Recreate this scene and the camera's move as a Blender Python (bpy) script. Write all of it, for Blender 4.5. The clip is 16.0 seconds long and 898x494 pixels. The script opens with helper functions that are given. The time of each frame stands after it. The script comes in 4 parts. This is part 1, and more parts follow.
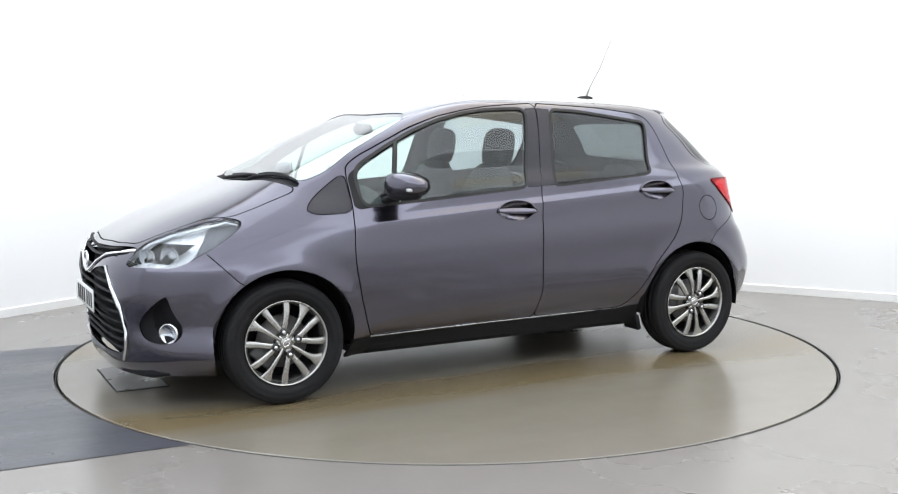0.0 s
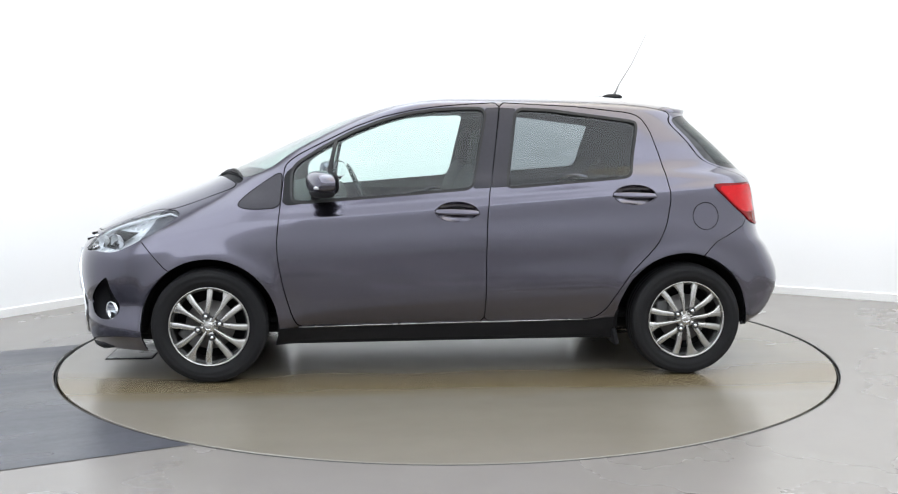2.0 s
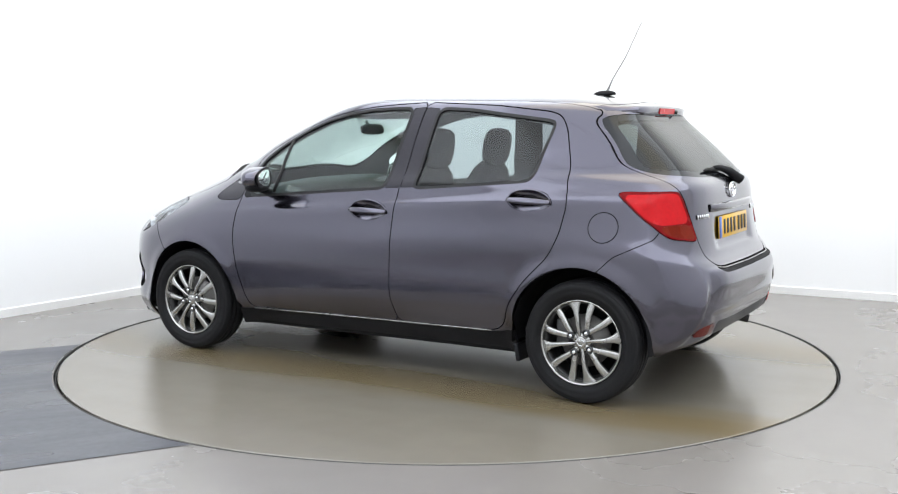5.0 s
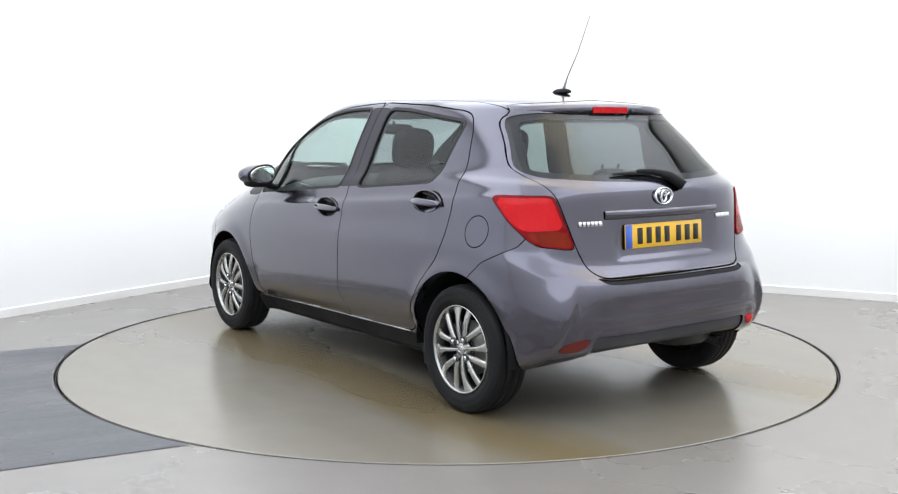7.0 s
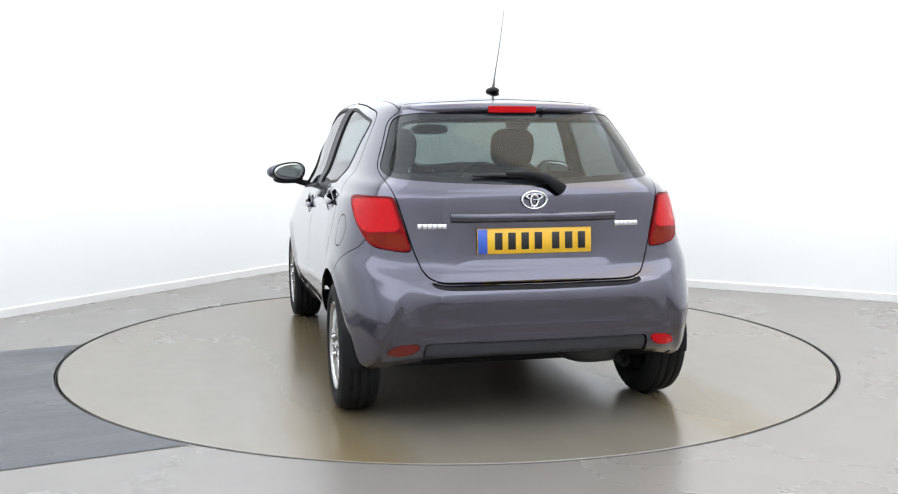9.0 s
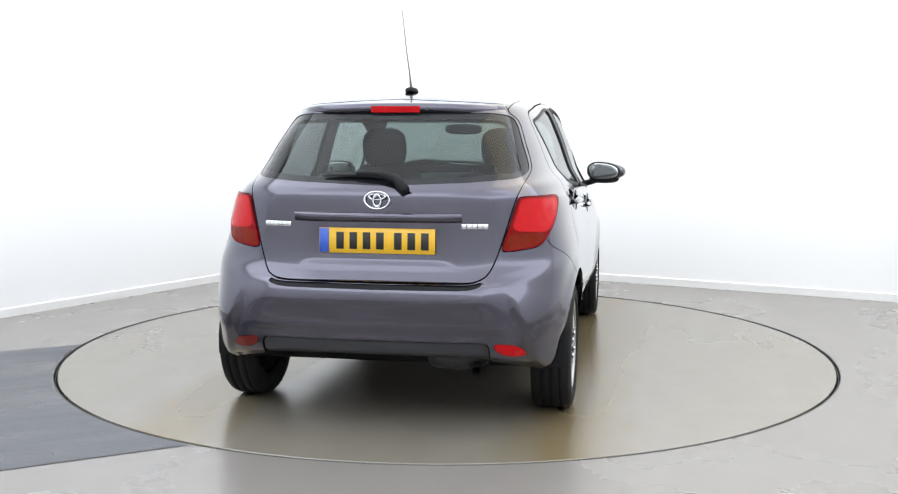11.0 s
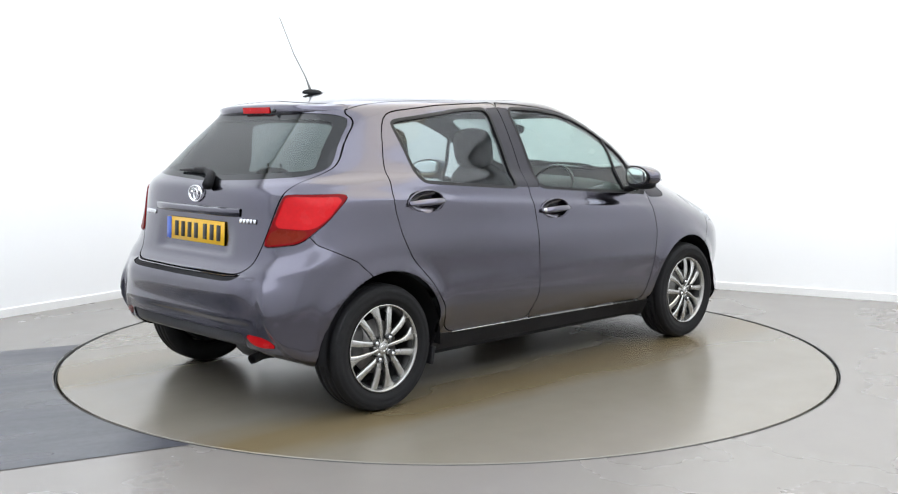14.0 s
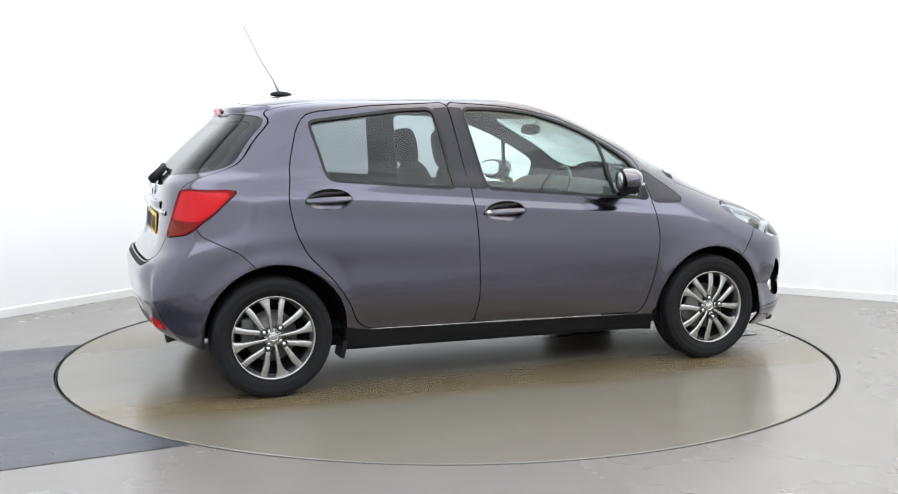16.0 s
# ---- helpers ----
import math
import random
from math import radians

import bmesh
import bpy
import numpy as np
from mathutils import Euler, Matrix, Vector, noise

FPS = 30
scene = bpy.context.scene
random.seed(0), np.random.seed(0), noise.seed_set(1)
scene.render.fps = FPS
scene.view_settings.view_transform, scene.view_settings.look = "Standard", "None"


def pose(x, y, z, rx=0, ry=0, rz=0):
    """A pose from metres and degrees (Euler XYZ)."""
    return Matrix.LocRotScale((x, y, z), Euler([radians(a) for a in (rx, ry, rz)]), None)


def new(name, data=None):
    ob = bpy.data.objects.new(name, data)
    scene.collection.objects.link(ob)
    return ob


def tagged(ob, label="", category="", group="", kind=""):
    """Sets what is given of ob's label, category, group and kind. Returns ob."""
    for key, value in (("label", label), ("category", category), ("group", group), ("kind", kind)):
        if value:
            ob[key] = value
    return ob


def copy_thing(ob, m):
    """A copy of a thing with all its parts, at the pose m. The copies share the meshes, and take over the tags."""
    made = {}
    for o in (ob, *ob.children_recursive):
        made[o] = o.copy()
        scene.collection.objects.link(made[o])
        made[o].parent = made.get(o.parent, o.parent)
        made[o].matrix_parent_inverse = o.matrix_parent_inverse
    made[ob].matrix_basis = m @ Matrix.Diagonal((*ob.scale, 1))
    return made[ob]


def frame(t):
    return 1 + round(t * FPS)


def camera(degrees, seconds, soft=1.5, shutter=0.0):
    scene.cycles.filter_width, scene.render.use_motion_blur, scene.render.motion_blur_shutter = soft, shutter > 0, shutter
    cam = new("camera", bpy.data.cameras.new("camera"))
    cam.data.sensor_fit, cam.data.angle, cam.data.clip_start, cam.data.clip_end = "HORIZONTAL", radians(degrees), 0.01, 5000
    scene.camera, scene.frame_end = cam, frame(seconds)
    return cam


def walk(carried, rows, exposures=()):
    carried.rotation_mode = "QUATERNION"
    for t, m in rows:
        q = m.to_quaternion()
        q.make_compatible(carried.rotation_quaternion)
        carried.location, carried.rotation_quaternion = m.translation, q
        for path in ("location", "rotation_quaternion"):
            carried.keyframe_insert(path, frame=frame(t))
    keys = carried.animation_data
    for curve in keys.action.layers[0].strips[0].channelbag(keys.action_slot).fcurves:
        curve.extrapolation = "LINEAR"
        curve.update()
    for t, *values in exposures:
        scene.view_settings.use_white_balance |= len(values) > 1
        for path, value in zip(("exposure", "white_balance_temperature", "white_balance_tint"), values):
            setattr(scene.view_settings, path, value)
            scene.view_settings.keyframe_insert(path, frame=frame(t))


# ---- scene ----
import itertools

from mathutils.bvhtree import BVHTree

# ---- camera: it stands still before the turntable ----
cam = camera(46.66, 16.0, 1.15)
EYE = (0.0, -6.186, 1.316)
walk(cam, [(0.0, pose(*EYE, 83.454, 0.0, -0.099)), (16.0, pose(*EYE, 83.454, 0.0, -0.099))])

# ---- light: white hall lit from its ceiling panels ----
EXPOSURE = 0.0
scene.view_settings.exposure = EXPOSURE
world = bpy.data.worlds.new("hall_air")
scene.world = world
world.use_nodes = True
world.node_tree.nodes["Background"].inputs[0].default_value = (0.9, 0.95, 1.0, 1)
world.node_tree.nodes["Background"].inputs[1].default_value = 0.05
CEILING = 4.6
PANEL_POWER = 30.5
PANEL_SIZE = (2.43, 1.78)
PANEL_TURN = -28.2
PANELS = []
for i, j in itertools.product(range(4), range(6)):
    u, v = 1.45 + 2.45 * i, 1.0 + 1.8 * j
    dim = 0.55 if (i, j) in ((1, 2), (1, 3), (2, 3), (2, 4)) else 1.0  # four set lower, to darken what the tail reflects
    PANELS.append((-1.09 + 0.881 * u - 0.547 * v, 4.04 - 0.473 * u - 0.837 * v, dim))


def panel_lamps():
    for x, y, dim in PANELS:
        data = bpy.data.lights.new("panel_lamp", "AREA")
        data.shape, data.size, data.size_y = "RECTANGLE", 2.45, 1.80
        data.energy, data.color = PANEL_POWER * dim, ((1.0, 0.93, 0.74) if 0.6 < x < 3.2 and -1.5 < y < 1.6 else (0.87, 0.93, 1.0))
        lamp = new("panel_lamp", data)
        lamp.matrix_world = pose(x, y, CEILING - 0.09, 0, 0, PANEL_TURN)


panel_lamps()


# ---- materials ----
def material(name, color, rough=0.5, metal=0.0, coat=0.0, bump=0.0, scale=60.0, vary=0.12, rough_vary=0.1, emit=0.0, spec=0.5, coarse=3.0, stretch=None):
    """A principled surface with two scales of variation in colour and gloss, and fine relief."""
    mat = bpy.data.materials.new(name)
    mat.use_nodes = True
    tree = mat.node_tree
    nodes, links = tree.nodes, tree.links
    bsdf = nodes["Principled BSDF"]
    bsdf.inputs["Metallic"].default_value = metal
    bsdf.inputs["Specular IOR Level"].default_value = spec
    bsdf.inputs["Coat Weight"].default_value = coat
    bsdf.inputs["Coat Roughness"].default_value = 0.04
    co = nodes.new("ShaderNodeTexCoord")
    fine, big = nodes.new("ShaderNodeTexNoise"), nodes.new("ShaderNodeTexNoise")
    fine.inputs["Scale"].default_value, big.inputs["Scale"].default_value = scale, coarse
    fine.inputs["Detail"].default_value, big.inputs["Detail"].default_value = 4, 5
    for n in (fine, big):
        links.new(co.outputs["Object"], n.inputs["Vector"])
    if stretch:  # streaks along one direction
        turn = nodes.new("ShaderNodeMapping")
        turn.vector_type = "TEXTURE"
        turn.inputs["Rotation"].default_value[2] = math.radians(stretch[0])
        turn.inputs["Scale"].default_value = (1 / stretch[1], 1 / stretch[2], 1)
        links.new(co.outputs["Object"], turn.inputs["Vector"])
        links.new(turn.outputs[0], big.inputs["Vector"])
    both = nodes.new("ShaderNodeMath")
    both.operation = "ADD"
    links.new(fine.outputs["Fac"], both.inputs[0])
    links.new(big.outputs["Fac"], both.inputs[1])
    tone = nodes.new("ShaderNodeMapRange")
    tone.inputs["From Min"].default_value, tone.inputs["From Max"].default_value = 0.6, 1.4
    tone.inputs["To Min"].default_value, tone.inputs["To Max"].default_value = 1 - vary, 1 + vary
    links.new(both.outputs[0], tone.inputs["Value"])
    mix = nodes.new("ShaderNodeVectorMath")
    mix.operation = "SCALE"
    mix.inputs[0].default_value = color
    links.new(tone.outputs[0], mix.inputs["Scale"])
    links.new(mix.outputs[0], bsdf.inputs["Base Color"])
    gloss = nodes.new("ShaderNodeMapRange")
    gloss.inputs["From Min"].default_value, gloss.inputs["From Max"].default_value = 0.3, 0.7
    gloss.inputs["To Min"].default_value, gloss.inputs["To Max"].default_value = max(rough - rough_vary, 0.01), rough + rough_vary
    links.new(big.outputs["Fac"], gloss.inputs["Value"])
    links.new(gloss.outputs[0], bsdf.inputs["Roughness"])
    if bump:
        b = nodes.new("ShaderNodeBump")
        b.inputs["Strength"].default_value, b.inputs["Distance"].default_value = bump, 0.004
        links.new(fine.outputs["Fac"], b.inputs["Height"])
        links.new(b.outputs[0], bsdf.inputs["Normal"])
    if emit:
        bsdf.inputs["Emission Color"].default_value = (*color, 1)
        bsdf.inputs["Emission Strength"].default_value = emit
    return mat


def glass(name, tint, gloss_rough=0.0, base=0.045):
    """A pane: tinted see-through with a mirror gloss that grows at grazing angles."""
    mat = bpy.data.materials.new(name)
    mat.use_nodes = True
    nodes, links = mat.node_tree.nodes, mat.node_tree.links
    nodes.remove(nodes["Principled BSDF"])
    clear, shine, mix, facing = (nodes.new("ShaderNodeBsdfTransparent"), nodes.new("ShaderNodeBsdfGlossy"),
                                 nodes.new("ShaderNodeMixShader"), nodes.new("ShaderNodeLayerWeight"))
    clear.inputs["Color"].default_value = (*tint, 1)
    shine.inputs["Roughness"].default_value = gloss_rough
    facing.inputs["Blend"].default_value = 0.5
    rise, lift = nodes.new("ShaderNodeMath"), nodes.new("ShaderNodeMath")
    rise.operation, lift.operation = "POWER", "MULTIPLY_ADD"
    rise.inputs[1].default_value = 4.5
    lift.inputs[1].default_value, lift.inputs[2].default_value = 0.9, base
    links.new(facing.outputs["Facing"], rise.inputs[0])
    links.new(rise.outputs[0], lift.inputs[0])
    links.new(lift.outputs[0], mix.inputs[0])
    links.new(clear.outputs[0], mix.inputs[1])
    links.new(shine.outputs[0], mix.inputs[2])
    links.new(mix.outputs[0], nodes["Material Output"].inputs["Surface"])
    return mat


WALL_PAINT = material("white_wall_paint", (0.855, 0.86, 0.875), 0.6, bump=0.05, scale=140, vary=0.015, coarse=0.8)
HALL_PAINT = material("white_hall_wall", (0.80, 0.80, 0.80), 0.7, bump=0.05, vary=0.05)
TRIM_PAINT = material("white_trim_paint", (0.80, 0.80, 0.80), 0.4, vary=0.03)
CEILING_PAINT = material("warm_ceiling_board", (0.78, 0.73, 0.58), 0.8, bump=0.1, vary=0.06)
FLOOR_COAT = material("grey_floor_coating", (0.212, 0.197, 0.183), 0.27, scale=5, vary=0.04, rough_vary=0.012, coarse=1.1, spec=0.75)
TABLE_COAT = material("greige_turntable_coating", (0.198, 0.179, 0.147), 0.23, vary=0.05, rough_vary=0.015, scale=6, coarse=2.0, spec=0.9, stretch=(0, 0.35, 1.6))


def wet_tracks(mat, color):
    """Brownish wet stains along the two lines on which the tyres rolled in."""
    nodes, links = mat.node_tree.nodes, mat.node_tree.links
    bsdf = nodes["Principled BSDF"]
    co, split, noise, warp = nodes.new("ShaderNodeTexCoord"), nodes.new("ShaderNodeSeparateXYZ"), nodes.new("ShaderNodeTexNoise"), nodes.new("ShaderNodeMapping")
    warp.inputs["Scale"].default_value = (0.8, 3.2, 1)
    noise.inputs["Scale"].default_value, noise.inputs["Detail"].default_value = 1.4, 1.5
    links.new(co.outputs["Object"], split.inputs[0])
    links.new(co.outputs["Object"], warp.inputs["Vector"])
    links.new(warp.outputs[0], noise.inputs["Vector"])

    def step(kind, a, b):
        n = nodes.new("ShaderNodeMath")
        n.operation = kind
        for socket, v in zip(n.inputs, (a, b)):
            if isinstance(v, (int, float)):
                socket.default_value = v
            else:
                links.new(v, socket)
        return n.outputs[0]
    away = step("ABSOLUTE", step("SUBTRACT", step("ABSOLUTE", split.outputs["Y"], 0), 0.86), 0)
    edge = step("ADD", away, step("MULTIPLY", step("SUBTRACT", noise.outputs["Fac"], 0.5), 0.34))
    fade = nodes.new("ShaderNodeMapRange")
    fade.interpolation_type = "SMOOTHSTEP"
    fade.inputs["From Min"].default_value, fade.inputs["From Max"].default_value = 0.04, 0.36
    fade.inputs["To Min"].default_value, fade.inputs["To Max"].default_value = 0.80, 0.0
    links.new(edge, fade.inputs["Value"])
    mix = nodes.new("ShaderNodeMix")
    mix.data_type = "RGBA"
    ins = [k for k in mix.inputs if k.enabled]
    outs = [k for k in mix.outputs if k.enabled]
    links.new(fade.outputs[0], ins[0])
    links.new(bsdf.inputs["Base Color"].links[0].from_socket, ins[1])
    ins[2].default_value = (*color, 1)
    links.new(outs[0], bsdf.inputs["Base Color"])


TABLE_COAT.node_tree.nodes["Principled BSDF"].inputs["IOR"].default_value = 1.60
wet_tracks(TABLE_COAT, (0.160, 0.118, 0.054))
LANE_COAT = material("dark_lane_coating", (0.056, 0.058, 0.070), 0.30, bump=0.02, scale=26, vary=0.34, rough_vary=0.12, coarse=1.9, stretch=(26.7, 0.3, 1.5))
STEEL_EDGE = material("dark_steel_edge", (0.05, 0.05, 0.05), 0.5, metal=0.6)
COVER_STEEL = material("grey_cover_steel", (0.24, 0.24, 0.235), 0.33, metal=0.25, vary=0.10, coarse=6)
PIT = material("pit_black", (0.01, 0.01, 0.01), 0.9)
LAMP_FACE = material("lamp_diffuser", (0.95, 0.97, 1.0), 0.5, vary=0.0, emit=0.3)
ALUMINIUM = material("lamp_frame_white", (0.75, 0.75, 0.75), 0.4)
PAINT = material("grey_violet_metallic_paint", (0.088, 0.083, 0.110), 0.20, metal=1.0, coat=1.0, scale=400, vary=0.02, rough_vary=0.02)
PAINT.node_tree.nodes["Principled BSDF"].inputs["Coat Roughness"].default_value = 0.09
SHELL = material("dark_inner_shell", (0.008, 0.008, 0.009), 0.8, spec=0.2)
# valance tone, darker than the body's
VALANCE_GREY = material("dark_valance_grey", (0.036, 0.036, 0.041), 0.42, spec=0.4, vary=0.05)
LAMP_GREY = material("grey_lamp_housing", (0.085, 0.085, 0.10), 0.4, metal=0.2, vary=0.06)
AERIAL = material("grey_aerial", (0.25, 0.25, 0.25), 0.5)
# the sill takes this black too, as its shade below the doors
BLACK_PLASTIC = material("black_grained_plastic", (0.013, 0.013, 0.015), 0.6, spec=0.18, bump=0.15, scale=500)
SATIN_BLACK = material("dark_satin_film", (0.030, 0.028, 0.036), 0.45, spec=0.3)
GLOSS_BLACK = material("gloss_black", (0.012, 0.012, 0.013), 0.12, coat=0.6, rough_vary=0.04)
PRINTED_GLASS = material("black_printed_glass", (0.012, 0.013, 0.015), 0.08, spec=0.35, vary=0.0, rough_vary=0.02)
RUBBER = material("tyre_rubber", (0.009, 0.009, 0.010), 0.70, spec=0.25, bump=0.3, scale=160, vary=0.25)
SEAL = material("rubber_seal", (0.008, 0.008, 0.009), 0.6)
ALLOY = material("dark_silver_alloy", (0.42, 0.415, 0.40), 0.26, metal=0.9, coat=0.4, vary=0.06)
CHROME = material("chrome", (0.80, 0.81, 0.83), 0.08, metal=1.0, vary=0.03, rough_vary=0.04)
BRAKE = material("brake_steel", (0.26, 0.25, 0.24), 0.45, metal=0.7, vary=0.2)
CALIPER = material("caliper_cast", (0.16, 0.16, 0.16), 0.6, metal=0.5)
CLEAR_GREEN = glass("green_tint_glass", (0.84, 0.95, 0.92), 0.0, 0.06)
PRIVACY = glass("privacy_glass", (0.48, 0.52, 0.53), 0.0, 0.045)
REAR_GLASS = glass("privacy_rear_glass", (0.25, 0.29, 0.285), 0.01, 0.040)
WIND_GLASS = glass("windscreen_glass", (0.74, 0.88, 0.84), 0.02, 0.24)
LENS_CLEAR = glass("clear_lens", (0.92, 0.95, 0.97))
RED_LENS = material("red_lens", (0.52, 0.004, 0.008), 0.2, coat=0.15, spec=0.15, vary=0.12, coarse=9)
HEADLINING = material("grey_headlining", (0.09, 0.093, 0.095), 0.9, bump=0.2, scale=300)
RED_RIM = material("red_lens_rim", (0.19, 0.002, 0.004), 0.3, coat=0.04, spec=0.1, vary=0.08, coarse=9)
DAY_STRIP = material("white_light_strip", (0.66, 0.68, 0.71), 0.3, vary=0.03)
DARK_RED_LENS = material("dark_red_lens", (0.13, 0.014, 0.010), 0.2, coat=0.3, spec=0.2, vary=0.1)
AMBER_RED_LENS = material("amber_red_lens", (0.17, 0.012, 0.003), 0.3, coat=0.04, spec=0.1, vary=0.15, coarse=14)
REFLECTOR = material("lamp_reflector", (0.62, 0.63, 0.65), 0.28, metal=0.3, vary=0.1, coarse=14)
YELLOW_PLATE = material("yellow_plate", (0.80, 0.46, 0.015), 0.4, coat=0.4, vary=0.05)
WHITE_PLATE = material("white_plate", (0.80, 0.80, 0.78), 0.4, coat=0.4, vary=0.05)
BLUE_PLATE = material("blue_plate_band", (0.03, 0.10, 0.50), 0.4, coat=0.4)
BLACK_PRINT = material("black_print", (0.012, 0.012, 0.012), 0.5)
SEAT_CLOTH = material("charcoal_seat_cloth", (0.035, 0.037, 0.040), 0.9, bump=0.4, scale=350, vary=0.2)
DASH = material("dark_dashboard", (0.04, 0.042, 0.044), 0.7, bump=0.25, scale=400)
MIRROR = material("mirror_silver", (0.9, 0.92, 0.92), 0.02, metal=1.0, vary=0.0, rough_vary=0.0)


# ---- mesh helpers ----
def part(name, bm, mat, parent=None, label="", smooth=True, at=None):
    """Links a bmesh as one mesh object under a thing."""
    me = bpy.data.meshes.new(name)
    bm.to_mesh(me)
    bm.free()
    return part_mesh(name, me, mat, parent, label, smooth, at)


def part_mesh(name, me, mat, parent=None, label="", smooth=True, at=None):
    if mat and not me.materials:
        me.materials.append(mat)
    if smooth:
        me.shade_smooth()
    ob = new(name, me)
    if parent:
        ob.parent = parent
    if at is not None:
        ob.matrix_basis = at
    if label:
        tagged(ob, label)
    return ob


def box(bm, size, m=None, bevel=0.0, segments=2):
    """A box of that size in metres about m, with rounded edges."""
    made = bmesh.ops.create_cube(bm, size=1.0, matrix=Matrix.Diagonal((*size, 1)))["verts"]
    if bevel:
        edges = list({e for v in made for e in v.link_edges})
        made = [v for v in bmesh.ops.bevel(bm, geom=edges, offset=bevel, segments=segments, affect="EDGES", profile=0.6)["verts"]]
        made = list({v for v in made if v.is_valid})
    if m is not None:
        bmesh.ops.transform(bm, matrix=m, verts=made)
    return made


def cylinder(bm, r1, r2, depth, m=None, n=32):
    made = bmesh.ops.create_cone(bm, cap_ends=True, segments=n, radius1=r1, radius2=r2, depth=depth)["verts"]
    if m is not None:
        bmesh.ops.transform(bm, matrix=m, verts=made)
    return made


def lathe(profile, n=64, closed=False):
    """A body of revolution about the y axis from (radius, y) pairs."""
    bm = bmesh.new()
    rings = []
    for r, y in profile:
        rings.append([bm.verts.new((r * math.cos(a), y, r * math.sin(a))) for a in np.linspace(0, 2 * math.pi, n, endpoint=False)])
    pairs = list(zip(rings, rings[1:])) + ([(rings[-1], rings[0])] if closed else [])
    for a, b in pairs:
        for i in range(n):
            bm.faces.new((a[i], a[(i + 1) % n], b[(i + 1) % n], b[i]))
    bmesh.ops.recalc_face_normals(bm, faces=bm.faces)
    return bm


def tube(points, radius, n=8, caps=True, flat=1.0):
    """A round or flattened bar along points; radius may be a list."""
    bm = bmesh.new()
    pts = [Vector(p) for p in points]
    rad = radius if isinstance(radius, (list, tuple)) else [radius] * len(pts)
    rings, up = [], Vector((0, 0, 1))
    for i, p in enumerate(pts):
        d = (pts[min(i + 1, len(pts) - 1)] - pts[max(i - 1, 0)]).normalized()
        ref = up if abs(d.dot(up)) < 0.95 else Vector((1, 0, 0))
        s = d.cross(ref).normalized()
        w = s.cross(d).normalized()
        rings.append([bm.verts.new(p + rad[i] * (s * math.cos(a) + w * flat * math.sin(a))) for a in np.linspace(0, 2 * math.pi, n, endpoint=False)])
    for a, b in zip(rings, rings[1:]):
        for i in range(n):
            bm.faces.new((a[i], a[(i + 1) % n], b[(i + 1) % n], b[i]))
    if caps:
        bm.faces.new(rings[0][::-1])
        bm.faces.new(rings[-1])
    bmesh.ops.recalc_face_normals(bm, faces=bm.faces)
    return bm


def ellipsoid(bm, size, m=None, n=16, square=2.0):
    """A rounded lump; square above 2 makes it boxier."""
    made = bmesh.ops.create_uvsphere(bm, u_segments=n * 2, v_segments=n, radius=1.0)["verts"]
    for v in made:
        c = v.co
        k = (abs(c.x) ** square + abs(c.y) ** square + abs(c.z) ** square) ** (-1 / square)
        v.co = Vector((c.x * k * size[0] / 2, c.y * k * size[1] / 2, c.z * k * size[2] / 2))
    if m is not None:
        bmesh.ops.transform(bm, matrix=m, verts=made)
    return made


# ---- the hall ----
RADIUS = 2.225
CORNER = Vector((-1.09, 4.04))
LEFT_DIR = Vector((-0.547, -0.837))
RIGHT_DIR = Vector((0.881, -0.473))


def room_outline():
    """The hall's floor plan, with a coved corner behind the turntable."""
    cove = 1.1
    pts = []
    p0, p2 = CORNER + LEFT_DIR * cove, CORNER + RIGHT_DIR * cove
    for t in np.linspace(0, 1, 13):
        pts.append(p0 * (1 - t) ** 2 + CORNER * 2 * t * (1 - t) + p2 * t * t)
    a, b = CORNER + LEFT_DIR * 11.0, CORNER + RIGHT_DIR * 10.0
    return pts + [b, a + RIGHT_DIR * 10.0, a]


